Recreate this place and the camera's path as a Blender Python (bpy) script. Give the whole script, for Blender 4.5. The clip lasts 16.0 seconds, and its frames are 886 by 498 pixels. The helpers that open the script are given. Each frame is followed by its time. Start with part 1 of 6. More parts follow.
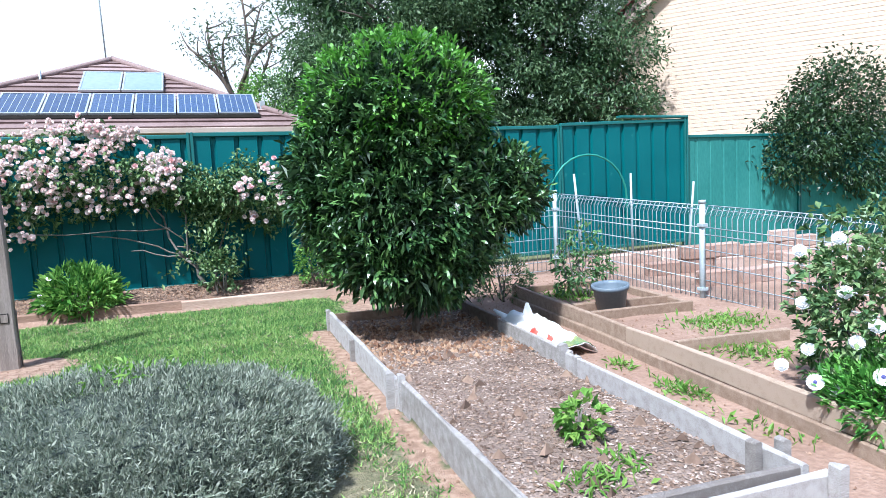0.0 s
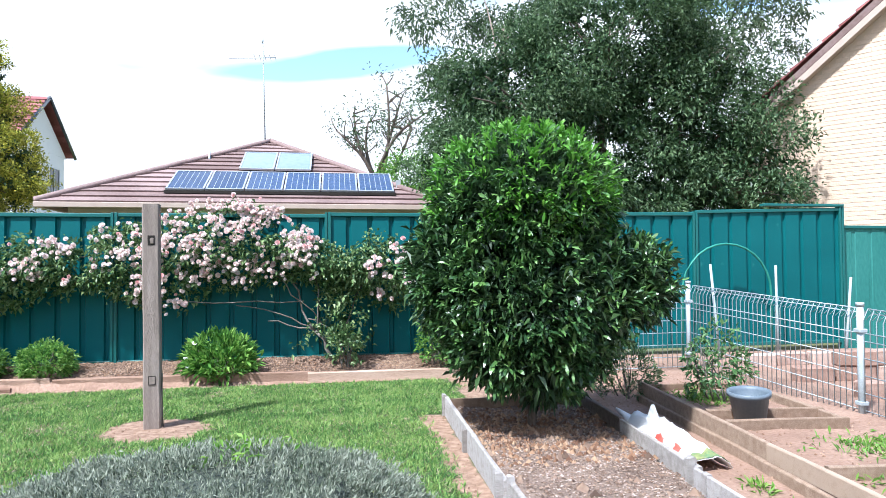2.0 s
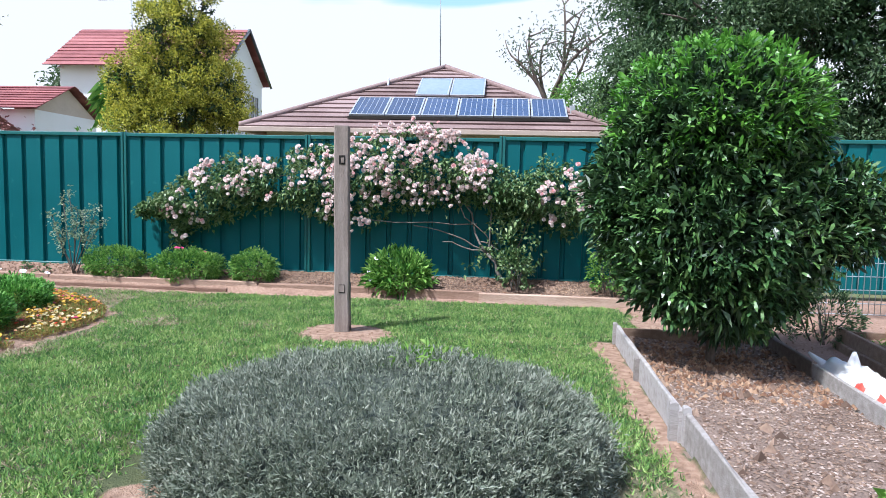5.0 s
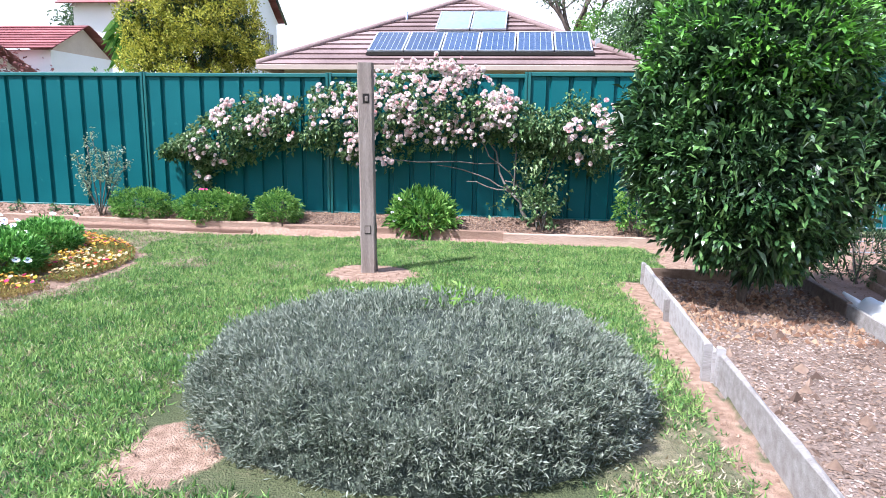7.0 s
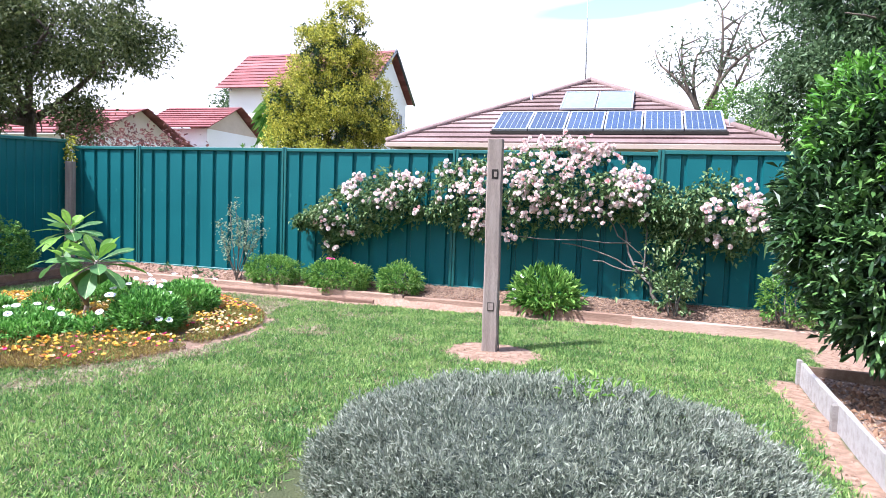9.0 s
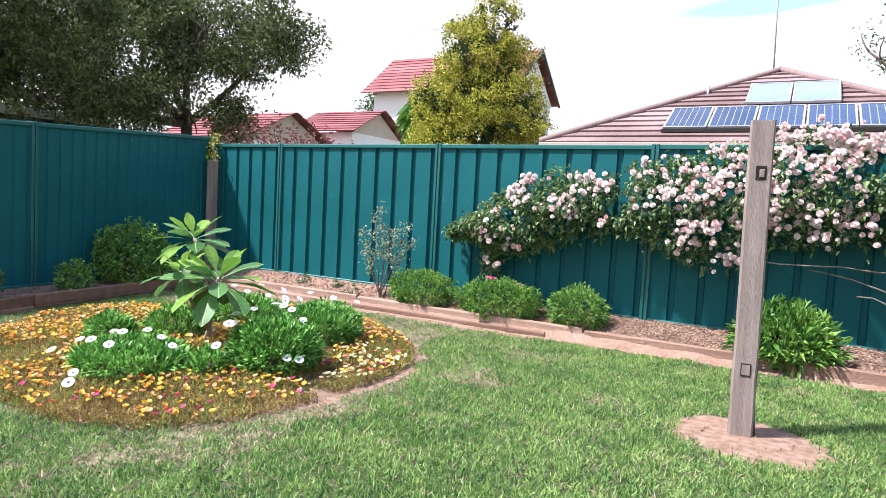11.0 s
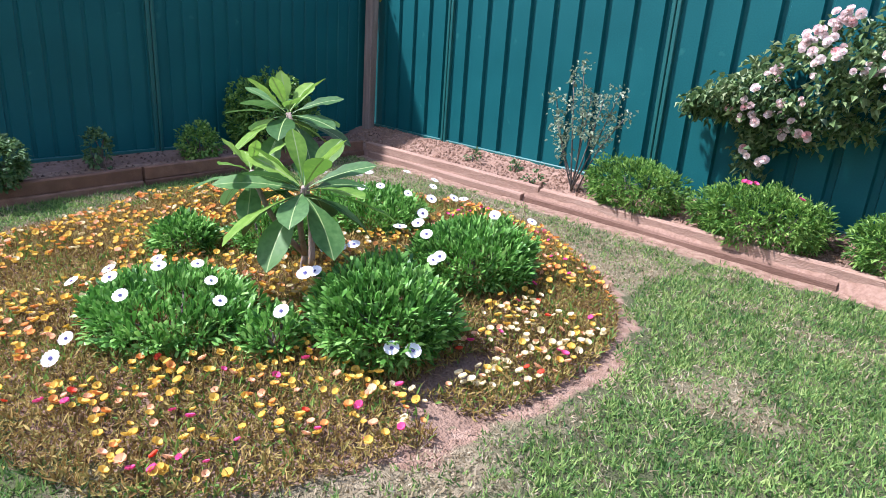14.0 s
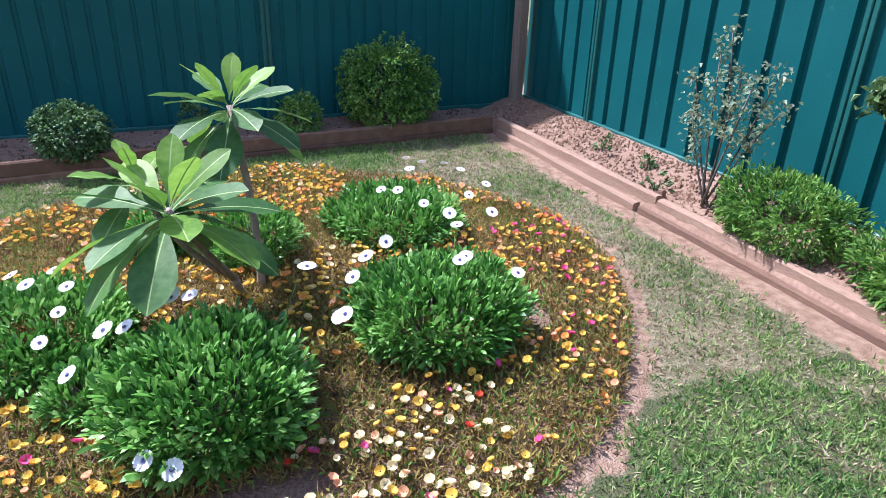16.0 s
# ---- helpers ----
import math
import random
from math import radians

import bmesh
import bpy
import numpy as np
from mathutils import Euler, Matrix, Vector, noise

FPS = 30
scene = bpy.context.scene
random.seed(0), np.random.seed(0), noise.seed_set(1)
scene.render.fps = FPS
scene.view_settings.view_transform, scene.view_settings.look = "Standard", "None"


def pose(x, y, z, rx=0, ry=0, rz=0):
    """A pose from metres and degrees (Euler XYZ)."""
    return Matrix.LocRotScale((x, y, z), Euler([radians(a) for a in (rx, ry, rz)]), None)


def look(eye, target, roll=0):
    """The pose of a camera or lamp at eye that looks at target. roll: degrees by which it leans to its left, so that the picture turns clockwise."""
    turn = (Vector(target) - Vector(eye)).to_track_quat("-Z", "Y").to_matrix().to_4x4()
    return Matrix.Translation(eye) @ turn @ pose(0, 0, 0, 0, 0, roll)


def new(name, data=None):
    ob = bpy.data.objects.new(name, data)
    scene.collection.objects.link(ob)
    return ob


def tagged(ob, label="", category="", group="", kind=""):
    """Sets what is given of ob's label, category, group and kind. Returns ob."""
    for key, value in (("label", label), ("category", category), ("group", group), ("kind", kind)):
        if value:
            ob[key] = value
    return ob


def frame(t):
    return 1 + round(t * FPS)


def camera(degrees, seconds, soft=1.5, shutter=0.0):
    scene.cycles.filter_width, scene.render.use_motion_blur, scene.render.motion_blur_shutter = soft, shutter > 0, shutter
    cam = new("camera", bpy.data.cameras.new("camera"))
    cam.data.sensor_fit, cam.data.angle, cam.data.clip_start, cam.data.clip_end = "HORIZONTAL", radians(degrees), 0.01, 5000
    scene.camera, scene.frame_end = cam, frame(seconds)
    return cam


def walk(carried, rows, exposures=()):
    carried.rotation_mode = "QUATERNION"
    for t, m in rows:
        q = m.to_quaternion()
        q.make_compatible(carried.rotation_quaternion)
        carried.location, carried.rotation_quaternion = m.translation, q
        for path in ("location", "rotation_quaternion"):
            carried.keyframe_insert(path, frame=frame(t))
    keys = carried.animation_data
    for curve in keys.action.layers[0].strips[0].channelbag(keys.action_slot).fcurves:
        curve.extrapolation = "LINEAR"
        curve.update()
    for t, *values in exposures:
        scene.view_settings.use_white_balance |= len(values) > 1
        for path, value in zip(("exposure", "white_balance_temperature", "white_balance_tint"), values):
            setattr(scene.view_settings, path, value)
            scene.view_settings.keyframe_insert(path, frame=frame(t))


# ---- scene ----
cam = camera(69.3, 16.0, soft=0.85)
PATH = [
    (0, (4.752, 2.257, 1.157), (5.456, 4.119, 0.964), -2.7),
    (0.5, (4.795, 2.338, 1.199), (5.21, 4.293, 1.108), -1.0),
    (1, (4.826, 2.299, 1.219), (5.187, 4.265, 1.164), 0.9),
    (1.5, (4.858, 2.288, 1.23), (5.218, 4.255, 1.235), 0.7),
    (2, (4.81, 2.272, 1.245), (5.143, 4.244, 1.297), -0.4),
    (2.5, (4.783, 2.282, 1.238), (5.074, 4.261, 1.274), 0.0),
    (3, (4.757, 2.293, 1.236), (4.951, 4.283, 1.241), 0.3),
    (3.5, (4.749, 2.3, 1.236), (4.788, 4.299, 1.196), 0.6),
    (4, (4.739, 2.301, 1.225), (4.658, 4.298, 1.146), 0.9),
    (4.5, (4.737, 2.303, 1.215), (4.574, 4.292, 1.097), 1.3),
    (5, (4.743, 2.262, 1.2), (4.565, 4.247, 1.027), 1.4),
    (5.2, (4.739, 2.286, 1.203), (4.547, 4.265, 0.983), 1.1),
    (7.3, (4.672, 2.299, 1.203), (4.423, 4.25, 0.841), 0.9),
    (7.5, (4.679, 2.232, 1.193), (4.392, 4.188, 0.892), 0.7),
    (8, (4.625, 2.308, 1.201), (4.26, 4.266, 1.018), 0.9),
    (8.2, (4.625, 2.224, 1.182), (4.216, 4.177, 1.042), 1.2),
    (10.3, (4.057, 3.234, 1.245), (3.311, 5.08, 1.057), 3.3),
    (10.5, (3.928, 3.349, 1.249), (3.195, 5.195, 1.015), 3.7),
    (11, (3.61, 3.668, 1.199), (2.646, 5.415, 1.058), 3.1),
    (11.5, (3.308, 3.92, 1.23), (2.109, 5.5, 0.973), 3.7),
    (12, (3.014, 4.138, 1.216), (1.829, 5.712, 0.871), 1.1),
    (12.5, (2.864, 4.344, 1.249), (1.615, 5.847, 0.824), 1.3),
    (13, (2.762, 4.639, 1.244), (1.434, 6.055, 0.759), 1.8),
    (13.5, (2.611, 4.961, 1.237), (1.261, 6.357, 0.758), 2.2),
    (14, (2.473, 5.315, 1.256), (1.123, 6.647, 0.619), 3.9),
    (14.5, (2.444, 5.668, 1.265), (0.959, 6.797, 0.545), 4.9),
    (15, (2.379, 6.065, 1.252), (0.79, 7.007, 0.485), 5.1),
    (15.5, (2.339, 6.438, 1.326), (0.646, 7.17, 0.551), 0.3),
    (16, (2.379, 6.858, 1.372), (0.671, 7.518, 0.568), 1.8),
]
EXPOSURES = [(0.0, 0.63), (0.6, 0.84), (1.2, 0.82), (2.5, 0.61), (3.5, 0.44), (4.5, 0.39), (5.2, 0.40), (7.3, 0.92), (8.2, 1.02), (10.3, 0.80), (11.5, 0.76), (13.0, 0.69), (14.5, 0.53), (16.0, 0.52)]
WARMTH = [(0.0, 5450), (1.0, 5650), (4.0, 5750), (8.2, 5650), (10.3, 6150), (13.0, 6050), (14.5, 5800), (16.0, 5700)]
TINT = [(0.0, 7), (4.0, 9), (8.2, 17), (11.5, 18), (13.0, 24), (14.5, 22), (16.0, 20)]


def between(rows, t):
    """A value of the white balance at a time, from the rows above."""
    return float(np.interp(t, [a for a, _ in rows], [b for _, b in rows]))


walk(cam, [(t, look(eye, target, roll)) for t, eye, target, roll in PATH], [(t, e, between(WARMTH, t), between(TINT, t)) for t, e in EXPOSURES])

# ---- daylight: thin bright cloud with a few blue gaps, high sun from the left behind the walker ----
SUN_WAY = Vector((0.50, 0.42, -1.0)).normalized()
SUN_UP = math.asin(-SUN_WAY.z)
SUN_ROUND = math.atan2(-SUN_WAY.x, -SUN_WAY.y)
world = bpy.data.worlds.new("sky")
scene.world = world
world.use_nodes = True
wn, wl = world.node_tree.nodes, world.node_tree.links
bg = wn["Background"]
sky = wn.new("ShaderNodeTexSky")
sky.sky_type, sky.sun_disc = "NISHITA", False
sky.sun_elevation, sky.sun_rotation = SUN_UP, SUN_ROUND
sky_level = wn.new("ShaderNodeVectorMath")
sky_level.operation = "SCALE"
sky_level.inputs["Scale"].default_value = 0.30
wl.new(sky.outputs[0], sky_level.inputs[0])
wco = wn.new("ShaderNodeTexCoord")
wmap = wn.new("ShaderNodeMapping")
wmap.inputs["Scale"].default_value = (1.0, 1.0, 4.0)
wl.new(wco.outputs["Generated"], wmap.inputs[0])
wno = wn.new("ShaderNodeTexNoise")
wno.inputs["Scale"].default_value, wno.inputs["Detail"].default_value = 1.9, 5.0
wl.new(wmap.outputs[0], wno.inputs["Vector"])
wr = wn.new("ShaderNodeValToRGB")
wr.color_ramp.elements[0].position, wr.color_ramp.elements[0].color = 0.44, (0, 0, 0, 1)
wr.color_ramp.elements[1].position, wr.color_ramp.elements[1].color = 0.54, (1, 1, 1, 1)
wsep = wn.new("ShaderNodeSeparateXYZ")
wl.new(wco.outputs["Generated"], wsep.inputs[0])
wfall = wn.new("ShaderNodeMath")
wfall.operation = "MULTIPLY_ADD"
wfall.inputs[1].default_value, wfall.inputs[2].default_value = -0.62, 0.32
wl.new(wsep.outputs["Z"], wfall.inputs[0])
wsum = wn.new("ShaderNodeMath")
wl.new(wfall.outputs[0], wsum.inputs[0])
wl.new(wno.outputs["Fac"], wsum.inputs[1])
# a long thin blue gap low over the tiled roof
wgap = wn.new("ShaderNodeMapping")
wgap.vector_type = "TEXTURE"
wgap.inputs["Location"].default_value = (0.03, 0.955, 0.302)
wgap.inputs["Rotation"].default_value = (0, radians(-8), 0)
wgap.inputs["Scale"].default_value = (0.17, 1.0, 0.019)
wl.new(wco.outputs["Generated"], wgap.inputs[0])
wlen = wn.new("ShaderNodeVectorMath")
wlen.operation = "LENGTH"
wl.new(wgap.outputs[0], wlen.inputs[0])
wthin = wn.new("ShaderNodeMapRange")
wthin.inputs["From Min"].default_value, wthin.inputs["From Max"].default_value = 0.2, 1.3
wthin.inputs["To Min"].default_value, wthin.inputs["To Max"].default_value = -0.36, 0.0
wl.new(wlen.outputs["Value"], wthin.inputs["Value"])
wopen = wn.new("ShaderNodeMath")
wl.new(wsum.outputs[0], wopen.inputs[0])
wl.new(wthin.outputs[0], wopen.inputs[1])
wl.new(wopen.outputs[0], wr.inputs[0])
wmix = wn.new("ShaderNodeMix")
wmix.data_type = "RGBA"
wl.new(wr.outputs[0], wmix.inputs[0])
wl.new(sky_level.outputs[0], wmix.inputs[6])
wmix.inputs[7].default_value = (1.0, 1.0, 1.02, 1)
wl.new(wmix.outputs[2], bg.inputs["Color"])
bg.inputs["Strength"].default_value = 0.78
sun = new("sun", bpy.data.lights.new("sun", "SUN"))
sun.data.energy, sun.data.angle, sun.data.color = 6.6, radians(3.0), (1.0, 0.965, 0.915)
sun.rotation_euler = SUN_WAY.to_track_quat("-Z", "Y").to_euler()


# ---- materials ----
def surface(name, colors, rough=0.8, scale=6.0, fine=60.0, bump=0.15, metal=0.0, stretch=(1, 1, 1), per="none", spec=0.3,
            thin=0.0, wear=None, gen=False):
    """Two scales of noise between colours; per: 'island' or 'object' shifts the mix piece by piece."""
    m = bpy.data.materials.new(name)
    m.use_nodes = True
    n, l = m.node_tree.nodes, m.node_tree.links
    b = n["Principled BSDF"]
    b.inputs["Roughness"].default_value, b.inputs["Metallic"].default_value = rough, metal
    b.inputs["Specular IOR Level"].default_value = spec
    co = n.new("ShaderNodeTexCoord")
    mp = n.new("ShaderNodeMapping")
    mp.inputs["Scale"].default_value = stretch
    l.new(co.outputs["Object"], mp.inputs[0])
    big = n.new("ShaderNodeTexNoise")
    big.inputs["Scale"].default_value, big.inputs["Detail"].default_value = scale, 4.0
    small = n.new("ShaderNodeTexNoise")
    small.inputs["Scale"].default_value, small.inputs["Detail"].default_value = fine, 3.0
    for t in (big, small):
        l.new(mp.outputs[0], t.inputs["Vector"])
    mixf = n.new("ShaderNodeMath")
    mixf.operation = "MULTIPLY_ADD"
    mixf.inputs[1].default_value, mixf.inputs[2].default_value = 0.45, 0.0
    l.new(small.outputs["Fac"], mixf.inputs[0])
    addf = n.new("ShaderNodeMath")
    addf.operation = "MULTIPLY_ADD"
    addf.inputs[1].default_value = 0.55
    l.new(big.outputs["Fac"], addf.inputs[0])
    l.new(mixf.outputs[0], addf.inputs[2])
    fac = addf.outputs[0]
    if per != "none":
        info = n.new("ShaderNodeNewGeometry" if per == "island" else "ShaderNodeObjectInfo")
        rnd = info.outputs["Random Per Island" if per == "island" else "Random"]
        sh = n.new("ShaderNodeMath")
        sh.operation = "MULTIPLY_ADD"
        sh.inputs[1].default_value = 0.42
        l.new(rnd, sh.inputs[0])
        sub = n.new("ShaderNodeMath")
        sub.operation = "SUBTRACT"
        sub.inputs[1].default_value = 0.21
        l.new(fac, sub.inputs[0])
        l.new(sub.outputs[0], sh.inputs[2])
        fac = sh.outputs[0]
    ramp = n.new("ShaderNodeValToRGB")
    els = ramp.color_ramp.elements
    while len(els) < len(colors):
        els.new(0.5)
    for i, c in enumerate(colors):
        els[i].position = 0.30 + 0.40 * i / max(1, len(colors) - 1)
        els[i].color = (*c, 1)
    l.new(fac, ramp.inputs[0])
    color = ramp.outputs[0]
    if wear:
        wc, wscale, wlow = wear
        wt = n.new("ShaderNodeTexNoise")
        wt.inputs["Scale"].default_value, wt.inputs["Detail"].default_value = wscale, 6.0
        l.new(co.outputs["Object"], wt.inputs["Vector"])
        wramp = n.new("ShaderNodeValToRGB")
        wramp.color_ramp.elements[0].position, wramp.color_ramp.elements[1].position = wlow, wlow + 0.12
        l.new(wt.outputs["Fac"], wramp.inputs[0])
        wm = n.new("ShaderNodeMix")
        wm.data_type = "RGBA"
        l.new(wramp.outputs[0], wm.inputs[0])
        l.new(color, wm.inputs[6])
        wm.inputs[7].default_value = (*wc, 1)
        color = wm.outputs[2]
    l.new(color, b.inputs["Base Color"])
    if bump:
        bp = n.new("ShaderNodeBump")
        bp.inputs["Strength"].default_value, bp.inputs["Distance"].default_value = bump, 0.02
        l.new(small.outputs["Fac"], bp.inputs["Height"])
        l.new(bp.outputs[0], b.inputs["Normal"])
    if thin:
        tr = n.new("ShaderNodeBsdfTranslucent")
        l.new(color, tr.inputs["Color"])
        mx = n.new("ShaderNodeMixShader")
        mx.inputs[0].default_value = thin
        l.new(b.outputs[0], mx.inputs[1])
        l.new(tr.outputs[0], mx.inputs[2])
        l.new(mx.outputs[0], n["Material Output"].inputs["Surface"])
    return m


def lawn_base(name):
    """Dark turf, pale thatch where the lawn is dry and bare reddish soil, led by the fields stored on the ground mesh."""
    m = surface(name, [(0.05, 0.066, 0.026), (0.085, 0.098, 0.042), (0.15, 0.14, 0.075)], 0.95, 2.2, 130, 1.0)
    n, l = m.node_tree.nodes, m.node_tree.links
    b = n["Principled BSDF"]
    color = b.inputs["Base Color"].links[0].from_socket
    co = n.new("ShaderNodeTexCoord")
    for field, colors, size, soft in (("dry", [(0.20, 0.165, 0.095), (0.34, 0.285, 0.185)], 30.0, 0.30), ("bare", [(0.235, 0.145, 0.098), (0.325, 0.21, 0.146), (0.42, 0.29, 0.21)], 11.0, 0.14)):
        at = n.new("ShaderNodeAttribute")
        at.attribute_name = field
        tex = n.new("ShaderNodeTexNoise")
        tex.inputs["Scale"].default_value, tex.inputs["Detail"].default_value = size, 5.0
        l.new(co.outputs["Object"], tex.inputs["Vector"])
        add = n.new("ShaderNodeMath")
        add.operation = "ADD"
        l.new(at.outputs["Fac"], add.inputs[0])
        l.new(tex.outputs["Fac"], add.inputs[1])
        edge = n.new("ShaderNodeMapRange")
        edge.inputs["From Min"].default_value, edge.inputs["From Max"].default_value = 1.06 - soft, 1.06 + soft
        l.new(add.outputs[0], edge.inputs["Value"])
        ramp = n.new("ShaderNodeValToRGB")
        els = ramp.color_ramp.elements
        while len(els) < len(colors):
            els.new(0.5)
        for i, c in enumerate(colors):
            els[i].position, els[i].color = 0.32 + 0.36 * i / (len(colors) - 1), (*c, 1)
        grain = n.new("ShaderNodeTexNoise")
        grain.inputs["Scale"].default_value, grain.inputs["Detail"].default_value = 18.0, 8.0
        l.new(co.outputs["Object"], grain.inputs["Vector"])
        l.new(grain.outputs["Fac"], ramp.inputs[0])
        mix = n.new("ShaderNodeMix")
        mix.data_type = "RGBA"
        l.new(edge.outputs[0], mix.inputs[0])
        l.new(color, mix.inputs[6])
        l.new(ramp.outputs[0], mix.inputs[7])
        color = mix.outputs[2]
    l.new(color, b.inputs["Base Color"])
    return m


def leafy(name, colors, rough=0.5, thin=0.3, spec=0.35):
    return surface(name, colors, rough, 3.0, 30.0, 0.0, per="island", thin=thin, spec=spec)


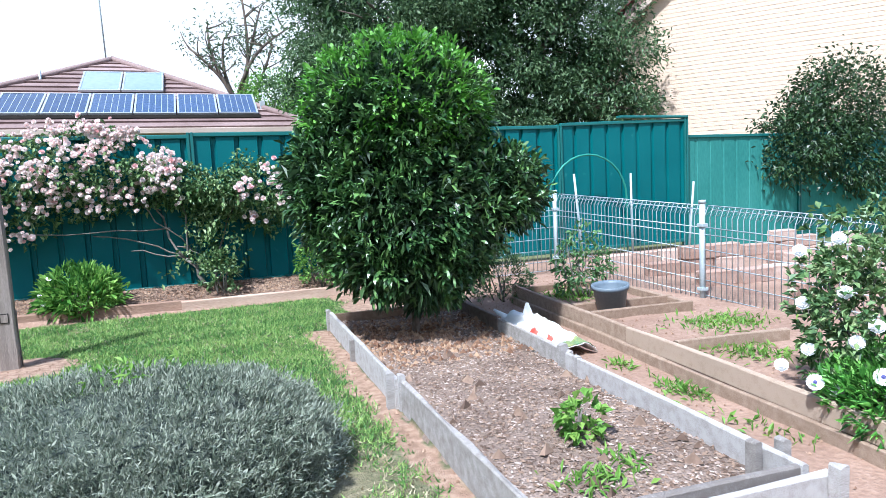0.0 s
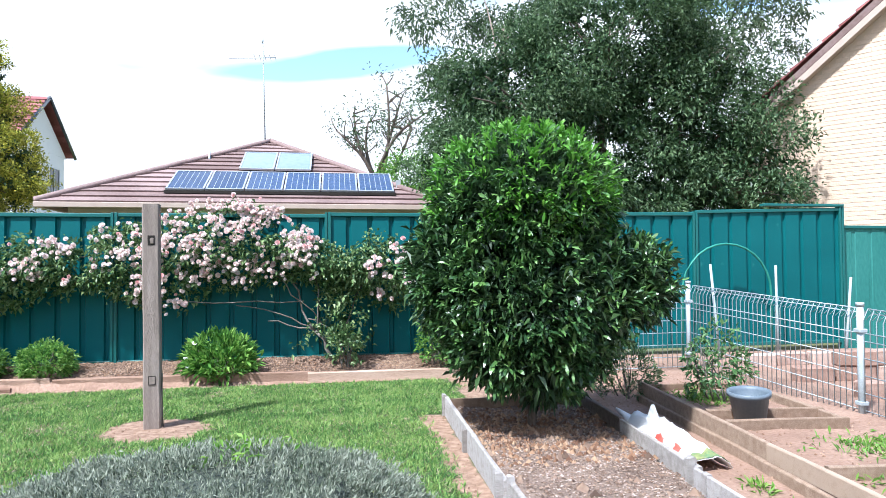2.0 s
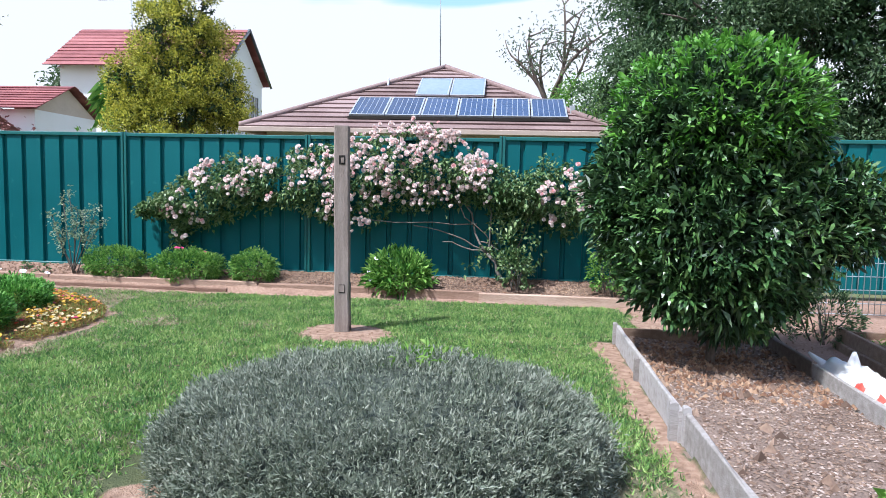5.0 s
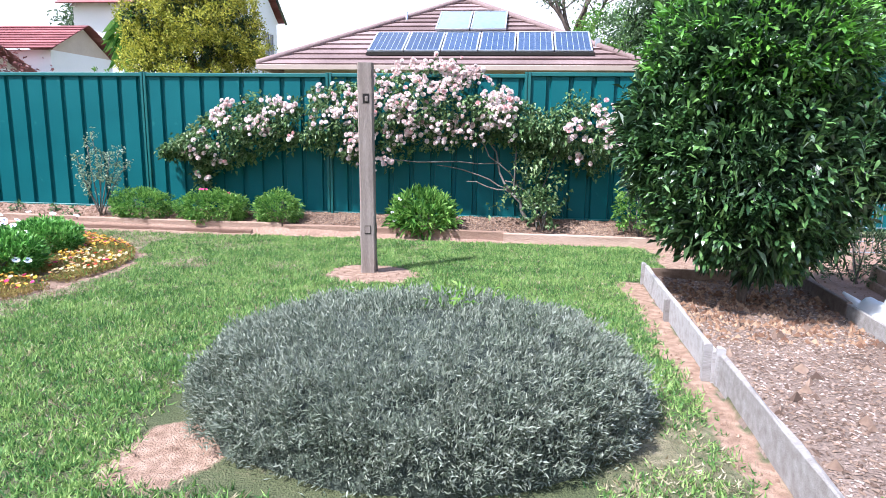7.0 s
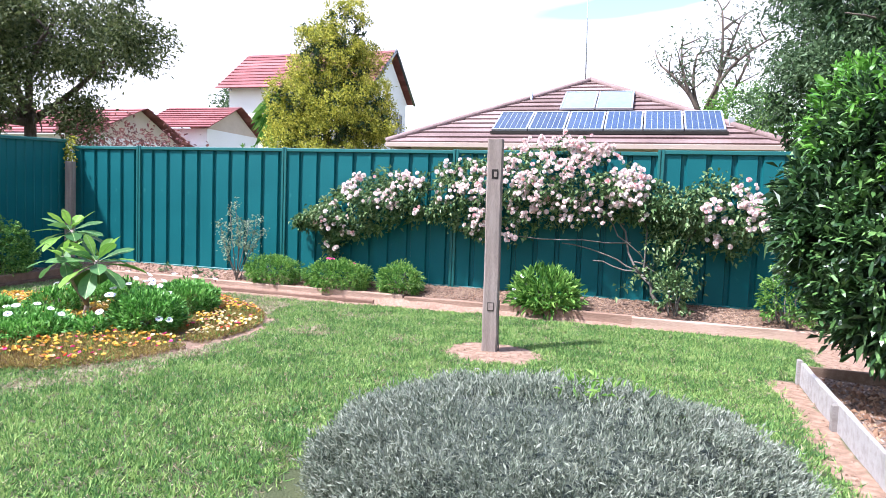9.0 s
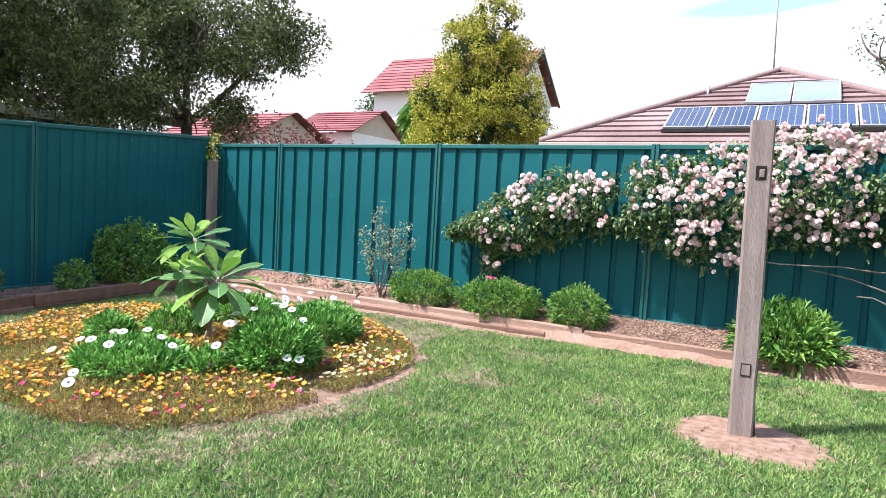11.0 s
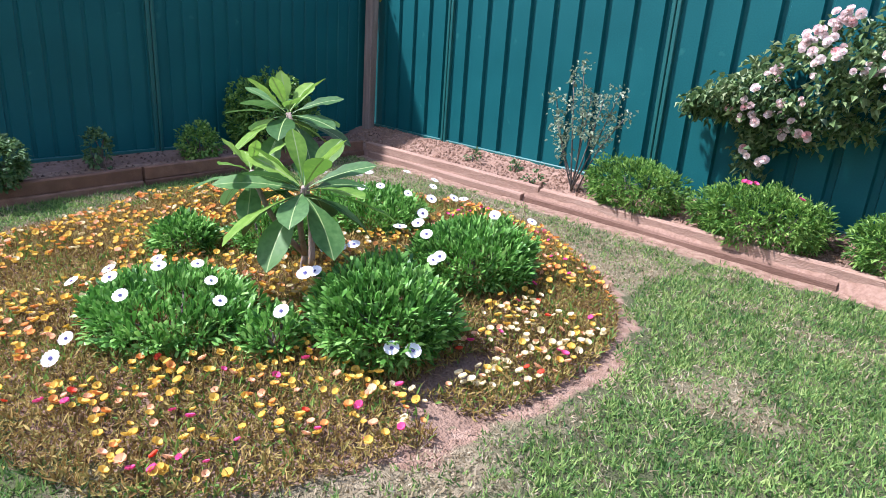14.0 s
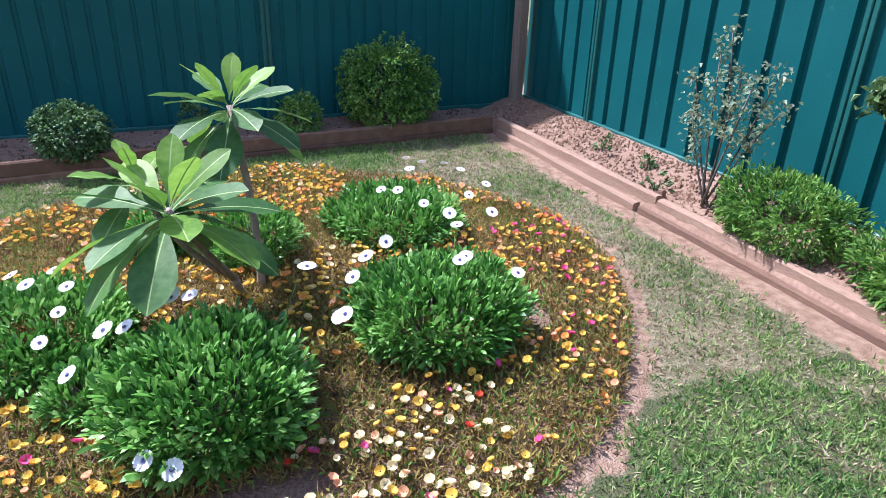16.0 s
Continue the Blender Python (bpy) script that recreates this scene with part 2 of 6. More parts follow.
M = dict(
    lawn_soil=lawn_base("lawn_soil"),
    soil=surface("dry_soil", [(0.175, 0.105, 0.074), (0.245, 0.155, 0.112), (0.325, 0.22, 0.165)], 0.95, 2.5, 40, 0.7),
    bed_soil=surface("bed_soil", [(0.12, 0.085, 0.066), (0.19, 0.137, 0.108), (0.28, 0.21, 0.17)], 0.95, 3.0, 70, 1.0),
    mulch=surface("mulch", [(0.12, 0.075, 0.052), (0.21, 0.135, 0.095), (0.31, 0.21, 0.15)], 0.95, 4.0, 80, 1.0),
    far_ground=surface("far_ground", [(0.06, 0.09, 0.03), (0.16, 0.15, 0.08)], 0.95, 0.4, 9, 0.3),
    green_steel=surface("green_steel", [(0.004, 0.076, 0.083), (0.006, 0.094, 0.102), (0.009, 0.112, 0.119)], 0.5, 1.6, 90, 0.03, spec=0.16,
                        wear=((0.025, 0.15, 0.145), 7.0, 0.66)),
    green_rail=surface("green_rail", [(0.008, 0.088, 0.083), (0.014, 0.118, 0.112)], 0.4, 3, 60, 0.03, spec=0.4),
    old_green=surface("old_green", [(0.016, 0.12, 0.105), (0.03, 0.165, 0.145), (0.05, 0.21, 0.185)], 0.7, 1.3, 30, 0.1, stretch=(1, 1, 0.4)),
    sleeper=surface("sleeper_timber", [(0.22, 0.135, 0.095), (0.34, 0.225, 0.165), (0.47, 0.345, 0.265)], 0.85, 2.0, 40, 0.4, stretch=(0.6, 6, 6), per="object"),
    sleeper_dark=surface("sleeper_dark", [(0.13, 0.075, 0.05), (0.19, 0.11, 0.075), (0.26, 0.16, 0.11)], 0.85, 2.0, 40, 0.4, stretch=(6, 0.6, 6), per="object"),
    grey_board=surface("weathered_board", [(0.17, 0.145, 0.13), (0.275, 0.25, 0.23), (0.41, 0.385, 0.37)], 0.85, 2.5, 50, 0.5, stretch=(8, 0.7, 8), per="object"),
    sleeper_low=surface("sleeper_low", [(0.15, 0.088, 0.062), (0.215, 0.132, 0.095), (0.30, 0.2, 0.148)], 0.9, 2.0, 40, 0.5, stretch=(0.6, 6, 6), per="object"),
    dark_board=surface("dark_brown_board", [(0.10, 0.07, 0.055), (0.16, 0.12, 0.10), (0.24, 0.19, 0.16)], 0.85, 2.5, 50, 0.5, stretch=(8, 0.7, 8), per="object"),
    tan_board=surface("tan_board", [(0.19, 0.125, 0.085), (0.28, 0.20, 0.145), (0.38, 0.29, 0.22)], 0.85, 2.5, 50, 0.5, stretch=(8, 0.7, 8), per="object"),
    paver=surface("pink_paver", [(0.27, 0.17, 0.13), (0.37, 0.25, 0.20), (0.48, 0.36, 0.30)], 0.9, 2.5, 50, 0.4, stretch=(1, 8, 8), per="object"),
    post_wood=surface("post_timber", [(0.17, 0.135, 0.115), (0.26, 0.21, 0.18), (0.37, 0.31, 0.275)], 0.85, 3.0, 60, 0.5, stretch=(8, 8, 0.6)),
    hole=surface("dark_slot", [(0.012, 0.010, 0.009), (0.03, 0.025, 0.02)], 0.9, 9, 90, 0.1),
    galv=surface("galvanised", [(0.30, 0.345, 0.37), (0.39, 0.44, 0.465), (0.50, 0.55, 0.575)], 0.6, 8, 80, 0.03, metal=0.3),
    bark=surface("bark", [(0.07, 0.055, 0.045), (0.13, 0.10, 0.08), (0.22, 0.18, 0.15)], 0.9, 8, 60, 0.8, stretch=(3, 3, 0.6)),
    pale_bark=surface("pale_bark", [(0.20, 0.15, 0.12), (0.30, 0.24, 0.20), (0.40, 0.34, 0.29)], 0.85, 8, 60, 0.4, stretch=(3, 3, 0.8)),
    cane=surface("rose_cane", [(0.07, 0.062, 0.05), (0.125, 0.112, 0.095), (0.21, 0.19, 0.165)], 0.8, 8, 60, 0.3),
    grass=leafy("grass_blades", [(0.06, 0.145, 0.042), (0.13, 0.255, 0.066), (0.22, 0.355, 0.095), (0.35, 0.455, 0.15)], 0.6, 0.3, 0.2),
    straw=leafy("dry_blades", [(0.24, 0.19, 0.11), (0.36, 0.3, 0.19), (0.48, 0.42, 0.29)], 0.8, 0.2, 0.1),
    citrus=leafy("glossy_leaves", [(0.018, 0.05, 0.016), (0.036, 0.092, 0.026), (0.07, 0.155, 0.042), (0.135, 0.255, 0.068)], 0.36, 0.14, 0.5),
    citrus_new=leafy("young_leaves", [(0.06, 0.18, 0.022), (0.1, 0.27, 0.03), (0.16, 0.36, 0.05)], 0.42, 0.35, 0.4),
    rose_leaf=leafy("rose_leaves", [(0.036, 0.084, 0.03), (0.082, 0.158, 0.052), (0.152, 0.24, 0.088), (0.25, 0.32, 0.145)], 0.45, 0.2),
    lavender=leafy("lavender_leaves", [(0.095, 0.118, 0.084), (0.162, 0.19, 0.138), (0.235, 0.26, 0.195), (0.31, 0.33, 0.265)], 0.75, 0.2, 0.15),
    # dark tone that paints the shade deep between the lavender leaves
    lavender_shade_core=surface("lavender_shade_core", [(0.035, 0.043, 0.032), (0.06, 0.072, 0.054), (0.09, 0.105, 0.08)], 0.95, 9, 60, 1.0),
    daisy_leaf=leafy("daisy_leaves", [(0.035, 0.13, 0.02), (0.085, 0.25, 0.036), (0.15, 0.37, 0.065), (0.27, 0.5, 0.13)], 0.42, 0.28),
    shrub_leaf=leafy("shrub_leaves", [(0.045, 0.135, 0.024), (0.1, 0.245, 0.042), (0.18, 0.355, 0.066), (0.29, 0.46, 0.105)], 0.5, 0.3),
    dull_leaf=leafy("dull_leaves", [(0.05, 0.12, 0.04), (0.09, 0.185, 0.063), (0.15, 0.265, 0.1)], 0.55, 0.25),
    weed=leafy("weed_leaves", [(0.09, 0.20, 0.03), (0.15, 0.29, 0.05), (0.24, 0.37, 0.08)], 0.55, 0.35),
    gum_leaf=leafy("gum_leaves", [(0.042, 0.078, 0.036), (0.075, 0.125, 0.058), (0.12, 0.18, 0.095), (0.175, 0.23, 0.135)], 0.5, 0.3),
    olive_leaf=leafy("olive_leaves", [(0.035, 0.055, 0.018), (0.075, 0.105, 0.034), (0.135, 0.165, 0.06), (0.2, 0.225, 0.095)], 0.5, 0.3),
    dark_leaf=leafy("dark_leaves", [(0.03, 0.066, 0.029), (0.062, 0.116, 0.048), (0.108, 0.178, 0.078), (0.165, 0.24, 0.118)], 0.5, 0.3),
    # near-black green: the vine's own tone, and painted shade deep in tree crowns
    vine_and_shade_leaf=leafy("vine_and_shade_leaves", [(0.015, 0.035, 0.015), (0.03, 0.065, 0.025), (0.06, 0.11, 0.04)], 0.4, 0.15),
    pale_leaf=leafy("pale_leaves", [(0.16, 0.22, 0.13), (0.25, 0.32, 0.2), (0.36, 0.42, 0.3)], 0.5, 0.3),
    gold_leaf=leafy("gold_leaves", [(0.11, 0.14, 0.02), (0.28, 0.3, 0.038), (0.46, 0.46, 0.06), (0.62, 0.57, 0.095)], 0.65, 0.25),
    red_leaf=leafy("red_leaves", [(0.09, 0.03, 0.03), (0.17, 0.06, 0.055), (0.25, 0.11, 0.10)], 0.55, 0.3),
    frangi=surface("frangipani_leaf", [(0.035, 0.105, 0.026), (0.06, 0.155, 0.042), (0.105, 0.225, 0.068)], 0.5, 5, 40, 0.08, per="object", thin=0.3, spec=0.3),
    frangi_young=surface("frangipani_young", [(0.11, 0.24, 0.035), (0.18, 0.34, 0.05), (0.26, 0.43, 0.08)], 0.5, 5, 40, 0.08, per="object", thin=0.4, spec=0.3),
    midrib=surface("leaf_midrib", [(0.20, 0.30, 0.10), (0.28, 0.36, 0.15)], 0.5, 9, 60, 0.0),
    mat_leaf=leafy("portulaca_stems", [(0.135, 0.082, 0.032), (0.28, 0.18, 0.055), (0.245, 0.225, 0.063), (0.45, 0.335, 0.118)], 0.75, 0.25, 0.15),
    white_petal=leafy("white_petals", [(0.8, 0.8, 0.82), (0.88, 0.88, 0.89)], 0.6, 0.25),
    blue_eye=surface("daisy_eye", [(0.05, 0.05, 0.16), (0.10, 0.09, 0.25)], 0.6, 40, 200, 0.3),
    yellow=leafy("yellow_petals", [(0.7, 0.45, 0.06), (0.8, 0.58, 0.12)], 0.6, 0.3),
    cream=leafy("cream_petals", [(0.74, 0.63, 0.34), (0.8, 0.72, 0.48)], 0.6, 0.3),
    orange=leafy("orange_petals", [(0.7, 0.28, 0.06), (0.78, 0.4, 0.12)], 0.6, 0.3),
    peach=leafy("peach_petals", [(0.75, 0.40, 0.20), (0.82, 0.52, 0.32)], 0.6, 0.3),
    pink=leafy("pink_petals", [(0.68, 0.06, 0.22), (0.78, 0.14, 0.34)], 0.6, 0.3),
    red=leafy("red_petals", [(0.70, 0.05, 0.02), (0.78, 0.12, 0.05)], 0.6, 0.3),
    rose_pale=leafy("rose_pale_petals", [(0.8, 0.6, 0.57), (0.85, 0.73, 0.7), (0.88, 0.82, 0.79)], 0.6, 0.3),
    rose_pink=leafy("rose_pink_petals", [(0.76, 0.4, 0.4), (0.81, 0.53, 0.52), (0.85, 0.66, 0.64)], 0.6, 0.3),
    brick=surface("cream_brick", [(0.52, 0.39, 0.295), (0.58, 0.445, 0.34), (0.635, 0.49, 0.385)], 0.9, 3, 40, 0.3, per="none"),
    mortar=surface("mortar", [(0.50, 0.385, 0.295), (0.56, 0.435, 0.34)], 0.95, 8, 60, 0.3),
    fascia=surface("fascia_paint", [(0.36, 0.28, 0.235), (0.45, 0.36, 0.305)], 0.6, 4, 50, 0.05),
    brown_tile=surface("brown_tile", [(0.14, 0.092, 0.083), (0.2, 0.138, 0.127), (0.27, 0.195, 0.182)], 0.8, 1.2, 18, 0.3, per="object"),
    red_tile=surface("red_tile", [(0.17, 0.055, 0.055), (0.235, 0.082, 0.08), (0.31, 0.12, 0.115)], 0.8, 1.2, 18, 0.3, per="object"),
    white_wall=surface("white_weatherboard", [(0.70, 0.70, 0.69), (0.78, 0.78, 0.77)], 0.7, 1, 20, 0.05),
    cream_wall=surface("rendered_wall", [(0.45, 0.38, 0.31), (0.55, 0.47, 0.39)], 0.9, 2, 30, 0.1),
    dark_glass=surface("window_glass", [(0.02, 0.025, 0.03), (0.05, 0.06, 0.07)], 0.08, 1, 5, 0.0, spec=0.6),
    solar=surface("solar_cell", [(0.02, 0.035, 0.075), (0.03, 0.05, 0.1), (0.045, 0.07, 0.13)], 0.14, 2, 12, 0.0, spec=0.6, per="object"),
    heater=surface("heater_glass", [(0.16, 0.21, 0.26), (0.24, 0.30, 0.35)], 0.12, 1, 8, 0.0, spec=0.6),
    alu=surface("aluminium", [(0.55, 0.57, 0.60), (0.68, 0.70, 0.72)], 0.35, 5, 40, 0.02, metal=0.7),
    pot=surface("grey_plastic", [(0.10, 0.13, 0.16), (0.14, 0.17, 0.20)], 0.45, 6, 60, 0.05),
    bag_white=surface("white_plastic", [(0.76, 0.76, 0.755), (0.84, 0.84, 0.83)], 0.4, 7, 40, 0.2),
    bag_red=surface("red_print", [(0.55, 0.08, 0.06), (0.66, 0.13, 0.10)], 0.4, 7, 40, 0.1),
    bag_green=surface("green_print", [(0.07, 0.16, 0.09), (0.16, 0.2, 0.08), (0.3, 0.28, 0.13)], 0.4, 18, 60, 0.1),
    hoop=surface("green_hose", [(0.02, 0.16, 0.12), (0.04, 0.22, 0.17)], 0.5, 6, 60, 0.05),
)


# ---- builders ----
def fill(ob_name, V, F, mat, parent=None, label="", smooth=False, mats=None, index=None):
    """One mesh object from vertex rows and faces (equal-sided rows or lists)."""
    me = bpy.data.meshes.new(ob_name)
    V = np.asarray(V, np.float32)
    if isinstance(F, np.ndarray):
        k = F.shape[1]
        me.vertices.add(len(V))
        me.vertices.foreach_set("co", V.ravel())
        me.loops.add(F.size)
        me.loops.foreach_set("vertex_index", F.astype(np.int32).ravel())
        me.polygons.add(len(F))
        me.polygons.foreach_set("loop_start", np.arange(0, F.size, k, dtype=np.int32))
        me.update(calc_edges=True)
    else:
        me.from_pydata(V.tolist(), [], F)
        me.update()
    for m in mats or [mat]:
        me.materials.append(m)
    if index is not None:
        me.polygons.foreach_set("material_index", np.asarray(index, np.int32))
    me.polygons.foreach_set("use_smooth", np.full(len(me.polygons), smooth))
    ob = new(ob_name, me)
    if parent:
        ob.parent = parent
    if label:
        ob["label"] = label
    return ob


def part(name, bm, material, parent=None, label="", smooth=False):
    me = bpy.data.meshes.new(name)
    bmesh.ops.recalc_face_normals(bm, faces=bm.faces)
    bm.to_mesh(me)
    bm.free()
    me.materials.append(material)
    me.polygons.foreach_set("use_smooth", np.full(len(me.polygons), smooth))
    ob = new(name, me)
    if parent:
        ob.parent = parent
    if label:
        ob["label"] = label
    return ob


def thing(name, at, label, category, group="", rz=0.0, kind=""):
    ob = new(name)
    ob.empty_display_size = 0.1
    ob.matrix_basis = pose(*at, 0, 0, rz)
    return tagged(ob, label, category, group, kind)


def box(bm, x0, x1, y0, y1, z0, z1, bevel=0.0):
    vs = [bm.verts.new((x, y, z)) for z in (z0, z1) for y in (y0, y1) for x in (x0, x1)]
    fs = [bm.faces.new([vs[i] for i in f]) for f in ((0, 2, 3, 1), (4, 5, 7, 6), (0, 1, 5, 4), (2, 6, 7, 3), (0, 4, 6, 2), (1, 3, 7, 5))]
    if bevel:
        bmesh.ops.bevel(bm, geom=list({e for f in fs for e in f.edges}), offset=bevel, segments=1, affect="EDGES")
    return bm


def board(name, a, b, z0, z1, thick, mat, parent=None, label="", bevel=0.006, wob=0.004):
    """A plank standing on edge from a to b on the plan, with slightly uneven faces."""
    (ax, ay), (bx, by) = a[:2], b[:2]
    ln = math.hypot(bx - ax, by - ay)
    za, zb = (0, 0) if len(a) < 3 else (a[2], b[2])
    bm = bmesh.new()
    n = max(1, int(ln / 0.3))
    rows = []
    for i in range(n + 1):
        x = ln * i / n
        dz = (zb - za) * i / n
        w = [random.uniform(-wob, wob) for _ in range(4)]
        c = bevel
        prof = ((-thick / 2 + w[0], z0), (thick / 2 + w[1], z0), (thick / 2 + w[1], z1 - c + w[2]), (thick / 2 - c + w[1], z1 + w[2]),
                (-thick / 2 + c + w[0], z1 + w[3]), (-thick / 2 + w[0], z1 - c + w[3]))
        rows.append([bm.verts.new((x, y, z + dz)) for y, z in prof])
    for r, s in zip(rows, rows[1:]):
        for j in range(6):
            bm.faces.new((r[j], r[(j + 1) % 6], s[(j + 1) % 6], s[j]))
    bm.faces.new(rows[0])
    bm.faces.new(rows[-1])
    ob = part(name, bm, mat, parent, label)
    ob.matrix_basis = pose(ax, ay, za, 0, 0, math.degrees(math.atan2(by - ay, bx - ax)))
    return ob


def tube_rows(paths, sides=6):
    """Vertices and quads for round limbs: each path is a list of (x, y, z, radius)."""
    V, F = [], []
    for path in paths:
        pts = [Vector(p[:3]) for p in path]
        start = len(V)
        for i, p in enumerate(path):
            d = (pts[min(i + 1, len(pts) - 1)] - pts[max(i - 1, 0)]).normalized()
            side = d.cross(Vector((0.31, 0.2, 0.93)) if abs(d.z) < 0.9 else Vector((1, 0.1, 0))).normalized()
            up = d.cross(side)
            for k in range(sides):
                a = 2 * math.pi * k / sides
                V.append(pts[i] + (side * math.cos(a) + up * math.sin(a)) * p[3])
        for i in range(len(path) - 1):
            for k in range(sides):
                F.append((start + i * sides + k, start + i * sides + (k + 1) % sides, start + (i + 1) * sides + (k + 1) % sides, start + (i + 1) * sides + k))
        F.append(tuple(start + k for k in range(sides))[::-1])
        F.append(tuple(start + (len(path) - 1) * sides + k for k in range(sides)))
    return V, F


def tubes(name, paths, mat, parent=None, label="", sides=6):
    V, F = tube_rows(paths, sides)
    return fill(name, [tuple(v) for v in V], F, mat, parent, label, smooth=True)


def bend(a, b, r0, r1, n=5, sway=0.1, drop=0.0):
    a, b = Vector(a), Vector(b)
    out = []
    off = Vector((random.uniform(-1, 1), random.uniform(-1, 1), random.uniform(-0.4, 0.6))) * sway * (b - a).length
    for i in range(n + 1):
        t = i / n
        p = a.lerp(b, t) + off * math.sin(math.pi * t) + Vector((0, 0, -drop * t * t))
        out.append((*p, r0 + (r1 - r0) * t))
    return out


RNG = np.random.default_rng(7)


def unit(v):
    return v / np.maximum(np.linalg.norm(v, axis=1, keepdims=True), 1e-9)


def leaf_rows(P, D, length, width, droop=0.15, fold=0.25):
    """Folded leaves: a base, two shoulders, a tip; P bases, D ways, one length and width each."""
    n = len(P)
    D = unit(D)
    up = np.tile([0.0, 0.0, 1.0], (n, 1)) + RNG.normal(0, 0.45, (n, 3))
    S = unit(np.cross(D, up))
    N = np.cross(S, D)
    L, W = np.asarray(length).reshape(-1, 1) * np.ones((n, 1)), np.asarray(width).reshape(-1, 1) * np.ones((n, 1))
    mid = P + D * L * 0.5
    tip = P + D * L - np.array([0, 0, 1.0]) * L * droop
    V = np.stack([P, mid + S * W / 2 + N * W * fold, tip, mid - S * W / 2 + N * W * fold], 1).reshape(-1, 3)
    i = np.arange(n)[:, None] * 4
    F = np.concatenate([i + [0, 1, 2], i + [0, 2, 3]], 1).reshape(-1, 3)
    return V, F


def round_leaf_rows(P, D, length, width, droop=0.15, fold=0.25):
    """Blunt leaves, widest past the middle: six points and four faces each."""
    n = len(P)
    D = unit(D)
    up = np.tile([0.0, 0.0, 1.0], (n, 1)) + RNG.normal(0, 0.45, (n, 3))
    S = unit(np.cross(D, up))
    N = np.cross(S, D)
    L, W = np.asarray(length).reshape(-1, 1) * np.ones((n, 1)), np.asarray(width).reshape(-1, 1) * np.ones((n, 1))
    down = np.array([0, 0, 1.0]) * L * droop
    a, b, tip = P + D * L * 0.32 + N * W * fold, P + D * L * 0.72 + N * W * fold - down * 0.4, P + D * L - down
    V = np.stack([P, a + S * W * 0.36, b + S * W * 0.5, tip, b - S * W * 0.5, a - S * W * 0.36], 1).reshape(-1, 3)
    i = np.arange(n)[:, None] * 6
    F = np.concatenate([i + [0, 1, 5], i + [1, 2, 4], i + [1, 4, 5], i + [2, 3, 4]], 1).reshape(-1, 3)
    return V, F


def blade_rows(P, D, length, width):
    n = len(P)
    D = unit(D)
    S = unit(np.cross(D, RNG.normal(0, 1, (n, 3))))
    L, W = np.asarray(length).reshape(-1, 1), np.asarray(width).reshape(-1, 1)
    V = np.stack([P - S * W / 2, P + S * W / 2, P + D * L], 1).reshape(-1, 3)
    F = np.arange(3 * n).reshape(-1, 3)
    return V, F


def shell(n, centre, radii, inner=0.55, low=-1.0):
    """Points in the outer part of an ellipsoid, and the ways out from it."""
    d = unit(RNG.normal(0, 1, (n * 2, 3)))
    d = d[d[:, 2] > low][:n]
    r = inner + (1 - inner) * RNG.random((len(d), 1)) ** 0.6
    return np.asarray(centre) + d * r * np.asarray(radii), unit(d / np.asarray(radii))


# ---- the plan ----
FENCE_Y = 10.0
BAY = 2.365
LEFT_A, LEFT_B = (-3.62, 10.0), (-2.98, 3.4)          # the fence along the shaded side
EDGE_A, EDGE_B = (-2.93, 9.36), (-2.10, 4.2)          # the dark sleepers before it
BACK_EDGE = 9.40                                       # the front of the back border
BED = ((5.72, 7.52), (6.86, 7.52), (6.60, 3.78), (5.64, 3.86))
PATH_A, PATH_B = (7.57, 7.80), (7.16, 3.70)            # the board beyond the little path
OVAL, OVAL_R = (-0.45, 7.12), (1.76, 1.69)
POST = (3.41, 7.60)
LAV, LAV_R = (4.25, 5.02), (1.05, 0.86)


def side_of(a, b, x, y):
    """How far a point lies to the left of the line from a to b."""
    dx, dy = b[0] - a[0], b[1] - a[1]
    return (dx * (y - a[1]) - dy * (x - a[0])) / math.hypot(dx, dy)


def oval(x, y):
    a = math.atan2(y - OVAL[1], x - OVAL[0])
    wob = 1.0 + 0.085 * math.exp(-((a + 0.68) / 0.42) ** 2) - 0.09 * math.exp(-((a + 1.75) / 0.38) ** 2) - 0.07 * math.exp(-((abs(a) - 2.66) / 0.2) ** 2) + 0.02 * math.sin(5 * a)
    return math.hypot((x - OVAL[0]) / OVAL_R[0], (y - OVAL[1]) / OVAL_R[1]) / wob


def ring(x, y):
    """The oval again, drawn in along its sunny front where grass meets the flowers."""
    a = math.atan2(y - OVAL[1], x - OVAL[0])
    return oval(x, y) + 0.06 * math.exp(-((a + 1.25) / 0.5) ** 2)


def in_bed(x, y):
    return side_of(BED[3], BED[0], x, y) < -0.01 and side_of(BED[2], BED[1], x, y) > 0.01 and 3.8 < y < 7.51


def lerp01(v, a, b):
    t = min(1, max(0, (v - a) / (b - a)))
    return t * t * (3 - 2 * t)


